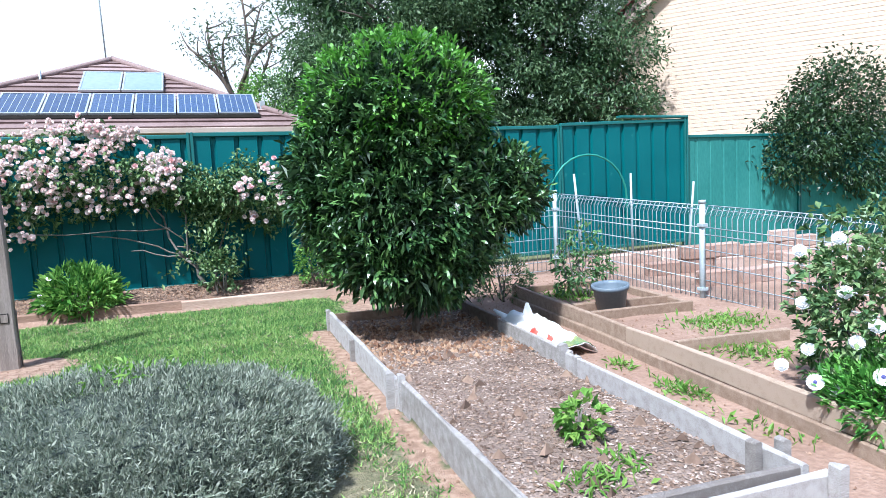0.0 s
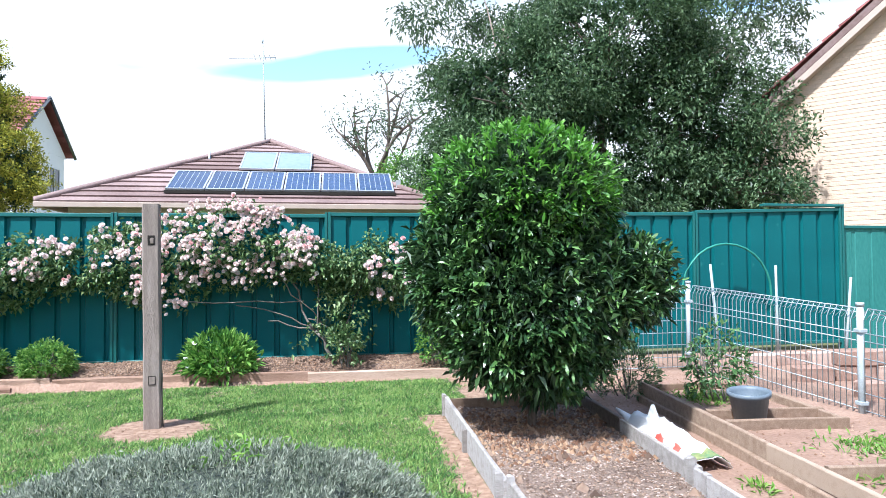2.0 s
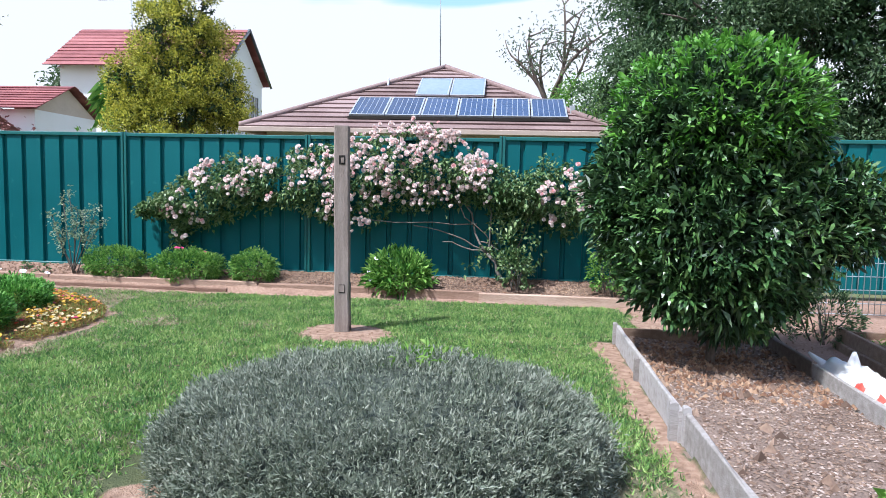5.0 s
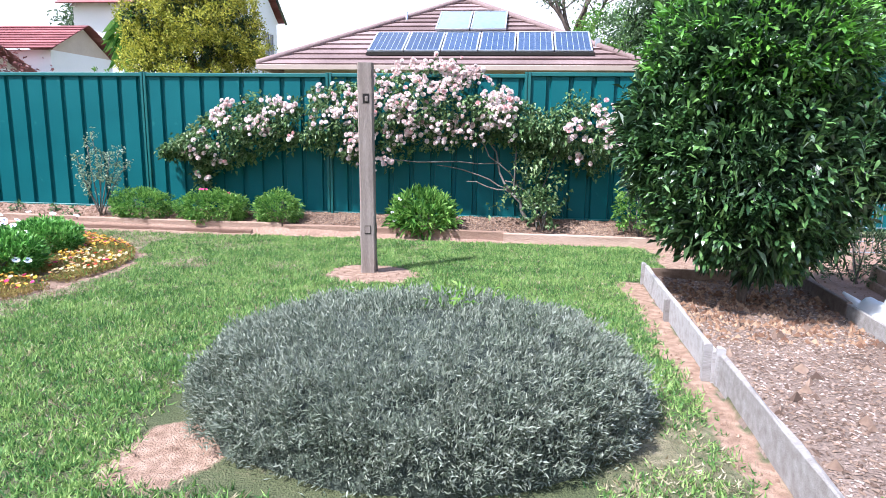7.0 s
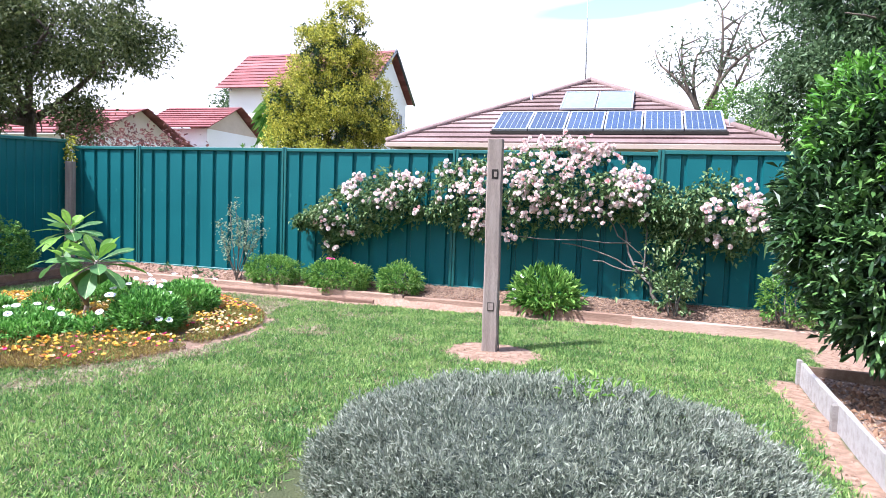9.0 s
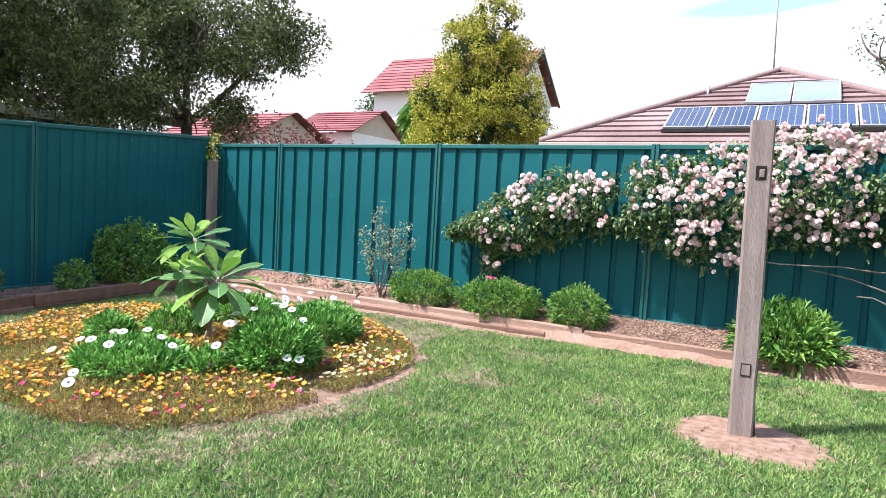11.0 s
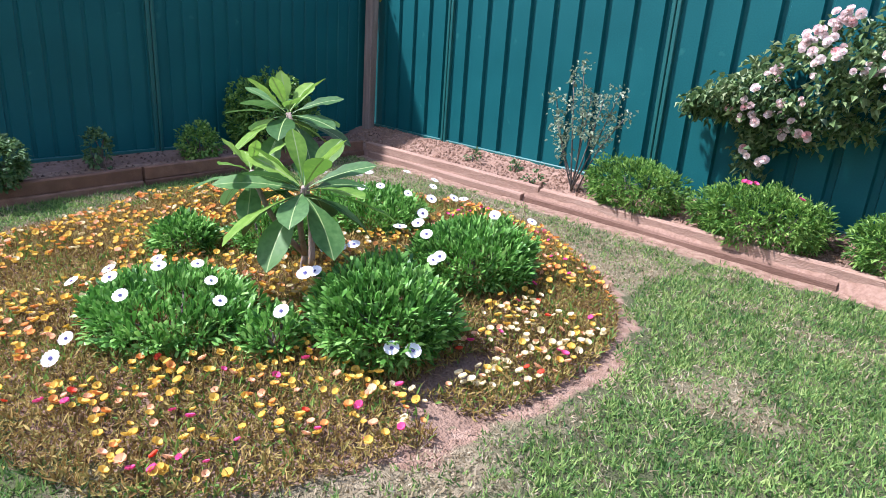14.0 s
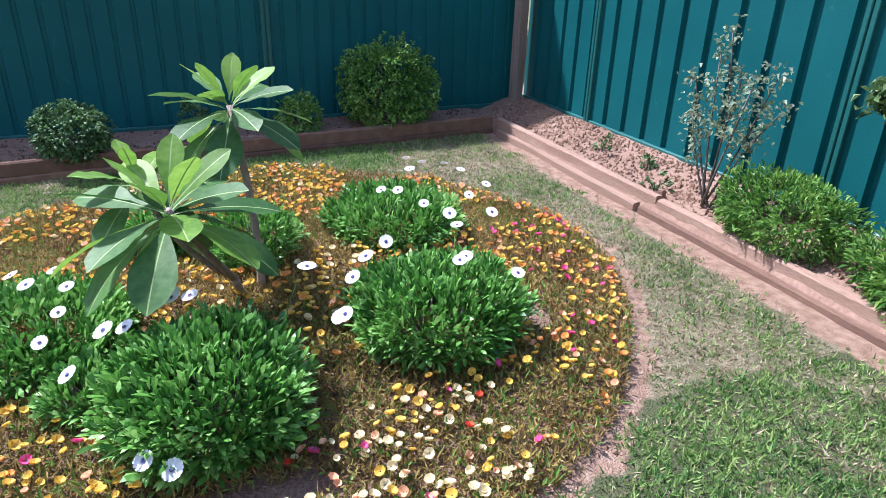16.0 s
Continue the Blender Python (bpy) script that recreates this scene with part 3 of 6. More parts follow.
def zone(x, y):
    """0 lawn, 1 bare soil, 2 raised bed, 3 mulch border, 4 far ground."""
    if y < 9.1 and x > -2 and not in_bed(x, y):
        x, y = x + 0.06 * noise.noise((x * 9, y * 9, 20)), y + 0.06 * noise.noise((x * 9, y * 9, 30))
    if not (-4.2 < x < 12.5 and -6 < y < 10.4):
        return 4
    if y > BACK_EDGE and x < 7.2:
        return 3 if x > 1.2 else 1
    if side_of(EDGE_A, EDGE_B, x, y) < 0 or (y > BACK_EDGE - (0.12 if x > 1.5 else 0.20) and x < 7.2):
        return 1
    if in_bed(x, y):
        return 2
    if math.hypot((x - POST[0] - 0.05) / 0.40, (y - POST[1] + 0.08) / 0.36) < 1.05 or math.hypot((x - 3.42) / 0.20, (y - 4.42) / 0.28) < 1:
        return 1
    if x > (5.52 if y < 7.6 else 6.05) or (x > 5.3 and y < 4.3):
        return 1
    if oval(x, y) < 0.97:
        return 3
    if ring(x, y) < 1.035 + 0.05 * noise.noise((x * 3, y * 3, 0)):
        return 1
    return 0


def ground_height(x, y):
    h = 0.012 * noise.noise((x * 1.1, y * 1.1, 3.0)) + 0.008 * noise.noise((x * 5, y * 5, 1.0))
    if y > BACK_EDGE - 0.03 and x < 7.2:
        h += 0.085 + 0.10 * lerp01(y, BACK_EDGE, 10.0) + 0.018 * noise.noise((x * 7, y * 7, 0))
    elif side_of(EDGE_A, EDGE_B, x, y) < -0.03 and y < 9.4:
        h += 0.10
    elif in_bed(x, y):
        h += 0.065 + 0.014 * noise.noise((x * 9, y * 9, 5.0))
    elif side_of(PATH_A, PATH_B, x, y) > 0.03 and x < 12 and y < 10:
        h += 0.09
    h += 0.045 * lerp01(1.05 - oval(x, y), 0, 0.4)
    return h


def lawn_cover(x, y):
    """Where grass grows at all, and how green it is: thin round beds, the post, the mound and along boards."""
    if not (-3 < x < 6.2) or y > 9.38 or side_of(EDGE_A, EDGE_B, x, y) < 0.03:
        return 0.0, 0.0
    g = 0.95 + 0.5 * lerp01(x + 0.25 * (5.0 - y), 0.6, 2.4) + 0.95 * noise.noise((x * 1.3, y * 1.3, 11)) + 0.6 * noise.noise((x * 4.5, y * 4.5, 12))
    o = ring(x, y) + 0.05 * noise.noise((x * 6, y * 6, 8))
    c = lerp01(o, 0.99, 1.05)
    c *= lerp01(math.hypot((x - POST[0] - 0.05) / 0.40, (y - POST[1] + 0.08) / 0.36) + 0.25 * noise.noise((x * 7, y * 7, 3)), 0.85, 1.15)
    m = math.hypot((x - LAV[0]) / (LAV_R[0] + 0.07), (y - LAV[1]) / (LAV_R[1] + 0.1)) + 0.14 * noise.noise((x * 4, y * 4, 5))
    c *= lerp01(m, 0.95, 1.12)
    c *= lerp01(math.hypot((x - 3.42) / 0.20, (y - 4.42) / 0.28) + 0.3 * noise.noise((x * 6, y * 6, 6)), 0.7, 1.3)
    c *= lerp01((5.60 if y < 7.6 else 6.1) - x + 0.15 * noise.noise((y * 3, 0, 2)), 0.0, 0.2)
    c *= lerp01(BACK_EDGE - 0.09 - y + 0.10 * noise.noise((x * 4, y * 4, 1)), 0.02, 0.16 if x > 1.5 else 0.30)
    if x > 5.0 and y < 5.0:
        g *= 0.4
    if x < 0.9 and y > 8.2:
        g *= 0.5
    g *= 0.55 + 0.45 * lerp01(o, 1.03, 1.18)
    g *= 0.35 + 0.65 * lerp01(math.hypot((x - 1.75) / 0.30, (y - 7.6) / 0.20), 0.5, 1.4)
    return c, min(1.0, max(0.0, g))


def grid_axis(lo, hi, step, far):
    mid = np.arange(lo, hi + step / 2, step)
    return np.concatenate([lo - np.array(far)[::-1], mid, hi + np.array(far)])


FAR = [1.5, 4, 10, 25, 70, 200, 700]
gx, gy = grid_axis(-4.2, 12.6, 0.04, FAR), grid_axis(1.0, 10.36, 0.04, FAR)
GV = [(x, y, ground_height(x, y) if (-4.2 <= x <= 12.7 and 0.9 <= y <= 10.4) else 0.0) for y in gy for x in gx]
nx = len(gx)
ii = np.arange((len(gy) - 1) * nx).reshape(-1, nx)[:, :-1].ravel()
GF = np.stack([ii, ii + 1, ii + nx + 1, ii + nx], 1)
GI = [zone((gx[i % nx] + gx[i % nx + 1]) / 2, (gy[i // nx] + gy[i // nx + 1]) / 2) for i in ii]
ZG = np.array(GI).reshape(len(gy) - 1, nx - 1)
bare_at = np.zeros((len(gy), nx))
bare_at[:-1, :-1] = ZG == 1
for axis in (0, 1):
    bare_at = (np.roll(bare_at, 1, axis) + bare_at * 2 + np.roll(bare_at, -1, axis)) / 4
dry_at = np.array([1.0 - lawn_cover(x, y)[1] if -3 < x < 6.3 and -2 < y < 9.5 else 0.5 for y in gy for x in gx])
spread_lawn = (ZG == 0) | ((ZG == 1) & (gx[:-1] > -2.9)[None, :] & (gx[:-1] < 6.3)[None, :] & (gy[:-1] < 9.36)[:, None])
GI = np.where(spread_lawn, 0, ZG).ravel()
ground = fill("ground", GV, GF, None, smooth=True, mats=[M["lawn_soil"], M["soil"], M["bed_soil"], M["mulch"], M["far_ground"]], index=GI)
for field, values in (("bare", bare_at.ravel()), ("dry", dry_at)):
    ground.data.attributes.new(field, "FLOAT", "POINT").data.foreach_set("value", np.asarray(values, np.float32))
tagged(ground, "garden ground of dry reddish soil under lawn and beds", "ground", kind="structure")


# ---- steel fences ----
def ribbed(width, z0, z1, flat_side=1, z1b=None, pitch=0.2627, depth=0.032):
    """A ribbed steel sheet along x, its ribs standing proud towards -y."""
    xs = []
    n = max(2, round(width / pitch))
    p = width / n
    for i in range(n):
        x = i * p
        xs += [(x, 0), (x + p * 0.70, 0), (x + p * 0.735, depth), (x + p * 0.90, depth), (x + p * 0.95, 0)]
    xs.append((width, 0))
    V, F = [], []
    for x, y in xs:
        top = z1 + ((z1b if z1b is not None else z1) - z1) * x / width
        V += [(x, y * flat_side, z0), (x, y * flat_side, top)]
    for i in range(len(xs) - 1):
        F.append((2 * i, 2 * i + 2, 2 * i + 3, 2 * i + 1))
    return V, F


def steel_bay(parent, x, y, z0, z1, width, rz, mat, z1b=None, depth=0.032, pitch=0.2627):
    V, F = ribbed(width, z0 + 0.02, z1 - 0.03, 1, None if z1b is None else z1b - 0.03, pitch, depth)
    ob = fill("panel", V, F, mat, parent)
    m = pose(x, y, 0, 0, 0, rz)
    ob.matrix_basis = m
    sol = ob.modifiers.new("thick", "SOLIDIFY")
    sol.thickness = 0.002
    dz = (z1b - z1) if z1b is not None else 0.0
    for za, zb, nm in ((z1 - 0.045, z1, "top_rail"), (z0, z0 + 0.045, "bottom_rail")):
        k = dz if nm == "top_rail" else 0.0
        bm = bmesh.new()
        box(bm, 0.0, width, -0.022, 0.048, za, zb, 0.006)
        for v in bm.verts:
            v.co.z += k * v.co.x / width
        part(nm, bm, M["green_rail"], parent).matrix_basis = m


def steel_post(parent, x, y, z0, z1, rz, mat):
    bm = bmesh.new()
    box(bm, -0.036, -0.005, -0.030, 0.056, z0, z1 + 0.004, 0.004)
    box(bm, 0.005, 0.036, -0.030, 0.056, z0, z1 + 0.004, 0.004)
    box(bm, -0.006, 0.006, -0.014, 0.05, z0, z1)
    part("fence_post", bm, mat, parent).matrix_basis = pose(x, y, 0, 0, 0, rz)


back_fence = thing("back_fence", (0, 0, 0), "dark green ribbed steel garden fence behind the borders", "fence", kind="")
bays = [(-3.62, -BAY, 1.86, None), (-BAY, 0, 1.86, None), (0, BAY, 1.86, None), (BAY, 2 * BAY, 1.865, None), (2 * BAY, 3 * BAY, 1.885, None),
        (3 * BAY, 4 * BAY, 1.90, 1.92), (4 * BAY, 11.63, 1.95, 2.0)]
for xa, xb, top, topb in bays:
    steel_bay(back_fence, xa + 0.03, FENCE_Y, 0.16, top, xb - xa - 0.06, 0, M["green_steel"], topb)
for i in range(-1, 5):
    steel_post(back_fence, i * BAY, FENCE_Y, 0.1, 1.865 + max(0, i - 1) * 0.02, 0, M["green_rail"])
steel_post(back_fence, 11.63, FENCE_Y, 0.0, 2.01, 0, M["green_rail"])
bm = bmesh.new()
box(bm, 10.45, 11.66, 9.96, 10.07, 2.01, 2.045, 0.006)
part("cap", bm, M["green_rail"], back_fence)

far_fence = thing("neighbour_fence", (0, 0, 0), "faded pale green steel fence below the brick house", "fence")
for xa, xb in ((11.66, 14.0), (14.0, 16.4), (16.4, 18.8)):
    steel_bay(far_fence, xa, FENCE_Y + 0.05, -0.05, 1.76, xb - xa, 0, M["old_green"], depth=0.008)
    steel_post(far_fence, xb, FENCE_Y + 0.05, -0.1, 1.76, 0, M["green_rail"])

side_fence = thing("side_fence", (0, 0, 0), "dark green ribbed steel fence in its own shade", "fence")
la = math.degrees(math.atan2(LEFT_A[1] - LEFT_B[1], LEFT_A[0] - LEFT_B[0]))
lx, ly = math.cos(radians(la)), math.sin(radians(la))
runs = [(0.02, 2.55), (2.55, 4.9), (4.9, 7.25), (7.25, 9.6), (9.6, 12.0)]
for ra, rb in runs:
    x, y = LEFT_A[0] - lx * rb, LEFT_A[1] - ly * rb
    za, zb = 1.95 - 0.055 * rb, 1.95 - 0.055 * ra
    steel_bay(side_fence, x, y, 0.08, max(za, 1.55), rb - ra - 0.05, la, M["green_steel"], max(zb, 1.55), 0.012, 0.15)
    steel_post(side_fence, x - lx * 0.02, y - ly * 0.02, 0.0, max(za, 1.55), la, M["green_rail"])

# corner timber post
bm = bmesh.new()
box(bm, -0.055, 0.055, -0.05, 0.05, 0.05, 1.62, 0.008)
corner_post = part("corner_post", bm, M["post_wood"], None)
corner_post.matrix_basis = pose(-3.50, 9.86, 0, 1.0, 1.5, 8)
tagged(corner_post, "rough brown timber post in the fence corner", "post")

# ---- border sleepers ----
back_edging = thing("back_edging", (0, 0, 0), "pale timber sleepers edging the back border", "garden edging")
for xa, xb, ya, yb, z0, z1 in ((-2.90, -0.62, 9.41, 9.42, 0.04, 0.135), (-0.60, 1.95, 9.42, 9.42, 0.01, 0.125), (1.97, 4.55, 9.42, 9.39, 0.005, 0.115),
                               (4.52, 7.10, 9.36, 9.33, -0.01, 0.105)):
    board("sleeper", (xa, ya), (xb, yb), z0, z1, 0.055, M["sleeper"], back_edging, bevel=0.01)
board("sleeper", (-2.80, 9.36), (-0.75, 9.365), -0.03, 0.055, 0.05, M["sleeper_low"], back_edging, bevel=0.01)
board("sleeper", (-0.72, 9.372), (1.60, 9.372), -0.03, 0.045, 0.04, M["sleeper_low"], back_edging, bevel=0.01)
for px in (-2.85, -0.66, 1.9):
    board("peg", (px - 0.02, 9.465), (px + 0.02, 9.465), -0.05, 0.16, 0.03, M["sleeper"], back_edging)
side_edging = thing("side_edging", (0, 0, 0), "dark brown timber sleepers edging the shaded border", "garden edging")
EL = math.hypot(EDGE_B[0] - EDGE_A[0], EDGE_B[1] - EDGE_A[1])
for sa, sb in ((0.02, 2.38), (2.40, 4.78), (4.80, 7.2)):
    pa = [EDGE_A[i] + (EDGE_B[i] - EDGE_A[i]) * sa / EL for i in (0, 1)]
    pb = [EDGE_A[i] + (EDGE_B[i] - EDGE_A[i]) * sb / EL for i in (0, 1)]
    board("sleeper", pa, pb, 0.055, 0.15, 0.06, M["sleeper_dark"], side_edging, bevel=0.01)
    board("sleeper", (pa[0] + 0.012, pa[1]), (pb[0] + 0.012, pb[1]), -0.04, 0.052, 0.06, M["sleeper_dark"], side_edging, bevel=0.01)

# ---- raised vegetable bed ----
bed = thing("raised_bed", (0, 0, 0), "raised garden bed of weathered grey boards with mulch", "raised bed")
lsp, rsp = (5.655, 5.42), (6.73, 5.45)
board("board", BED[0], lsp, 0.0, 0.165, 0.028, M["grey_board"], bed)
board("board", (lsp[0] + 0.02, lsp[1] - 0.02), BED[3], 0.0, 0.17, 0.03, M["grey_board"], bed)
board("board", BED[1], (6.80, 6.55), -0.02, 0.165, 0.04, M["dark_board"], bed)
board("board", (6.80, 6.55), rsp, -0.02, 0.16, 0.03, M["grey_board"], bed)
board("board", (rsp[0] - 0.03, rsp[1] - 0.02), BED[2], -0.02, 0.165, 0.03, M["grey_board"], bed)
board("board", (BED[0][0], 7.50), (BED[1][0], 7.50), 0.0, 0.15, 0.03, M["tan_board"], bed)
board("board", (5.60, 3.80), (6.66, 3.74), 0.0, 0.15, 0.03, M["grey_board"], bed)
board("board", (5.60, 3.86), (6.62, 3.80), 0.03, 0.165, 0.028, M["grey_board"], bed)
for px, py, top in ((5.70, 7.53, 0.185), (5.665, 6.5, 0.15), (5.625, 5.46, 0.20), (5.67, 5.40, 0.195), (6.70, 5.50, 0.20), (6.69, 5.32, 0.17), (6.74, 5.55, 0.19),
                    (6.55, 3.95, 0.20), (6.65, 3.92, 0.20), (6.65, 3.70, 0.19)):
    board("peg", (px, py - 0.022), (px, py + 0.022), -0.05, top, 0.035, M["grey_board"], bed)

terrace = thing("terrace_edging", (0, 0, 0), "brown timber boards stepping the far vegetable plots", "garden edging")
mid = [(PATH_A[i] + PATH_B[i]) / 2 for i in (0, 1)]
for a, b in ((PATH_A, mid), (mid, PATH_B)):
    board("board", a, b, 0.07, 0.175, 0.035, M["tan_board"], terrace)
    board("board", (a[0] - 0.03, a[1]), (b[0] - 0.03, b[1]), -0.03, 0.068, 0.035, M["tan_board"], terrace)
for (xa, ya), (xb, yb), top in (((7.52, 6.66), (8.42, 6.58), 0.165), ((7.47, 6.34), (8.36, 6.27), 0.165), ((7.40, 5.34), (8.2, 5.24), 0.16), ((8.52, 7.60), (8.36, 6.30), 0.15),
                                ((7.62, 7.75), (8.5, 7.7), 0.15)):
    board("board", (xa, ya), (xb, yb), 0.0, top, 0.04, M["tan_board"], terrace)

# ---- clothes-line post on the lawn ----
line_post = thing("timber_post", (POST[0], POST[1], 0), "old grey timber post with mortise slots standing on the lawn", "post")
bm = bmesh.new()
n = 10
rows = []
for i in range(n + 1):
    z = -0.05 + 1.79 * i / n
    w = [random.uniform(-0.003, 0.003) for _ in range(4)]
    rows.append([bm.verts.new((sx * 0.062 + w[0], sy * 0.055 + w[1], z)) for sx, sy in ((-1, -0.8), (-0.85, -1), (0.85, -1), (1, -0.8), (1, 0.8), (0.85, 1), (-0.85, 1), (-1, 0.8))])
for r, s in zip(rows, rows[1:]):
    for j in range(8):
        bm.faces.new((r[j], r[(j + 1) % 8], s[(j + 1) % 8], s[j]))
bm.faces.new(rows[0])
bm.faces.new(rows[-1])
part("shaft", bm, M["post_wood"], line_post)
for z, h in ((1.42, 0.075), (0.34, 0.07)):
    bm = bmesh.new()
    box(bm, -0.022, 0.030, -0.0585, -0.050, z, z + h)
    part("slot", bm, M["hole"], line_post, "dark mortise slot")
    if z < 1:
        bm = bmesh.new()
        box(bm, -0.017, 0.025, -0.0600, -0.052, z + 0.006, z + h - 0.006)
        part("plug", bm, M["post_wood"], line_post)
        continue
    bm = bmesh.new()
    box(bm, -0.004, 0.022, -0.064, -0.054, z + h * 0.15, z + h * 0.75, 0.004)
    part("plug", bm, M["post_wood"], line_post)
tubes("bracket", [bend((0.075, 0.0, 0.0), (0.07, 0.01, 0.42), 0.006, 0.005, 5, 0.06)], M["cane"], line_post)
line_post.rotation_euler = (0, radians(-0.5), radians(6))

# ---- mesh fence round the vegetable plot ----
wire = thing("wire_fence", (0, 0, 0), "galvanised welded mesh fence with rolled top", "fence")


def wire_panel(a, b, za, zb, height=0.88, step=0.055):
    """One welded panel from a to b, its top at za and zb: upright wires, line wires and a rolled top."""
    a, b = Vector((*a, 0)), Vector((*b, 0))
    ln = (b - a).length
    d = (b - a) / ln
    s = Vector((d.y, -d.x, 0))
    n = int(ln / step)
    ups, lines = [], []
    for i in range(n + 1):
        p = a.lerp(b, i / n)
        top = za + (zb - za) * i / n
        r = 0.0047
        q = [p + Vector((0, 0, top - height)), p + Vector((0, 0, top - 0.09)), p + s * 0.045 + Vector((0, 0, top)), p + s * 0.09 + Vector((0, 0, top - 0.03)),
             p + s * 0.055 + d * 0.025 + Vector((0, 0, top - 0.085))]
        ups.append([(*v, r) for v in q])
    for f, off in ((0.0, 0), (0.12, 0), (0.27, 0), (0.42, 0), (0.57, 0), (0.72, 0), (0.79, 0), (0.955, 0.09), (1.0, 0.045)):
        z = -height + height * f
        lines.append([(*(a + s * off + Vector((0, 0, za + z))), 0.005), (*(b + s * off + Vector((0, 0, zb + z))), 0.005)])
    tubes("mesh_panel", ups + lines, M["galv"], wire, sides=3)


def wire_post(x, y, z0, z1):
    tubes("mesh_post", [[(x, y, z0, 0.026), (x, y, z1, 0.026)]], M["galv"], wire, sides=10)
    tubes("cap", [[(x, y, z1, 0.030), (x, y, z1 + 0.03, 0.030)]], M["galv"], wire, sides=10)
    for k in (0.25, 0.8):
        z = z0 + (z1 - z0) * k
        bm = bmesh.new()
        box(bm, x - 0.034, x + 0.034, y - 0.034, y + 0.034, z, z + 0.03, 0.004)
        part("clamp", bm, M["galv"], wire)


W1, W2, W3 = (8.80, 6.62), (8.62, 8.75), (8.98, 4.45)
wire_post(*W1, -0.1, 0.91)
wire_post(*W2, 0.0, 1.03)
wire_post(*W3, -0.2, 0.78)
wire_panel((W1[0], W1[1] + 0.03), (W2[0], W2[1] - 0.03), 0.89, 1.01)
wire_panel((W3[0], W3[1] + 0.03), (W1[0], W1[1] - 0.03), 0.76, 0.89)
wire_panel((W2[0] - 0.03, W2[1]), (7.1, 8.80), 1.01, 0.99)

far_plot = thing("far_plot_edging", (0, 0, 0), "rows of loose pinkish paving blocks behind the mesh fence", "garden edging")
bm = bmesh.new()
box(bm, -0.19, 0.19, -0.07, 0.07, 0.0, 0.15, 0.012)
BLOCK = bpy.data.meshes.new("paving_block")
bm.to_mesh(BLOCK)
bm.free()
BLOCK.materials.append(M["paver"])
for (xa, ya), (xb, yb), high in (((9.25, 7.95), (11.3, 7.75), 2), ((9.2, 7.1), (11.6, 6.85), 1), ((9.3, 8.85), (10.8, 8.75), 1), ((11.3, 8.6), (13.6, 8.45), 2), ((9.3, 6.1), (11.9, 5.9), 1), ((11.0, 7.7), (11.1, 6.3), 1), ((12.2, 7.6), (14.2, 7.3), 1)):
    run = math.hypot(xb - xa, yb - ya)
    way = math.degrees(math.atan2(yb - ya, xb - xa))
    for level in range(high):
        for k in range(int(run / 0.41)):
            if random.random() < 0.14 + 0.3 * level:
                continue
            f = (k * 0.41 + 0.2) / run
            x, y = xa + (xb - xa) * f, ya + (yb - ya) * f
            ob = new("paving_block", BLOCK)
            ob.parent = far_plot
            ob.matrix_basis = pose(x + random.uniform(-0.03, 0.03), y + random.uniform(-0.03, 0.03), ground_height(x, y) - 0.01 + level * 0.152, 0, 0, way + random.uniform(-7, 7))

# ---- hoop and stakes by the back fence ----
hoop = thing("garden_hoop", (9.75, 9.75, 0), "green plastic hoop arched over the back plot", "garden hoop")
arc = [(-0.62, 0, 0.05, 0.014)] + [(-0.62 * math.cos(math.pi * i / 14), 0, 0.88 + 0.62 * math.sin(math.pi * i / 14), 0.014) for i in range(15)] + [(0.62, 0, 0.05, 0.014)]
tubes("tube", [arc], M["hoop"], hoop, sides=8)
for sx, sy, lean, h in ((9.38, 9.35, 0.10, 1.22), (10.42, 9.7, 0.0, 1.20), (10.95, 9.2, -0.12, 1.05)):
    st = thing("garden_stake", (sx, sy, 0.02), "pale grey pole leaning by the fence", "stake", "garden stakes")
    tubes("pole", [[(0, 0, 0, 0.016), (-lean, 0.02, h, 0.015)]], M["galv"], st, sides=8)

# ---- neighbouring houses ----
def roof_face(parent, eave_a, eave_b, top_a, top_b, mat, rows_n, name="tile_course", lift=0.02):
    """A roof slope laid in overlapping courses from the eave up to the top line."""
    ea, eb, ta, tb = (Vector(v) for v in (eave_a, eave_b, top_a, top_b))
    nrm = (eb - ea).cross(ta - ea if (ta - ea).length > 0.1 else tb - ea).normalized()
    if nrm.z < 0:
        nrm = -nrm
    for i in range(rows_n):
        f0, f1 = i / rows_n, min(1, (i + 1.12) / rows_n)
        a0, b0, a1, b1 = ea.lerp(ta, f0), eb.lerp(tb, f0), ea.lerp(ta, f1), eb.lerp(tb, f1)
        V = [a0, b0, b1, a1, a0 + nrm * 0.055, b0 + nrm * 0.055, b1 + nrm * lift * 0.4, a1 + nrm * lift * 0.4]
        fill(name, [tuple(v) for v in V], [(0, 3, 2, 1), (4, 5, 6, 7), (0, 1, 5, 4), (1, 2, 6, 5), (2, 3, 7, 6), (3, 0, 4, 7)], mat, parent)


solar_house = thing("house_with_solar_roof", (0, 0, 0), "single-storey house with brown tiled hip roof and solar panels", "house")
EX0, EX1, EY, EZ = -1.85, 7.55, 18.0, 2.74
AP = Vector((2.86, 22.6, 5.08))
AB = Vector((2.86, 27.0, 5.08))
bm = bmesh.new()
box(bm, EX0 + 0.5, EX1 - 0.5, EY + 0.5, 31.0, -0.1, 2.75)
part("wall", bm, M["cream_wall"], solar_house)
roof = new("roof")
roof.parent = solar_house
roof_face(roof, (EX0, EY, EZ), (EX1, EY, EZ), AP, AP, M["brown_tile"], 15)
roof_face(roof, (EX0, 31.6, EZ), (EX0, EY, EZ), AB, AP, M["brown_tile"], 15)
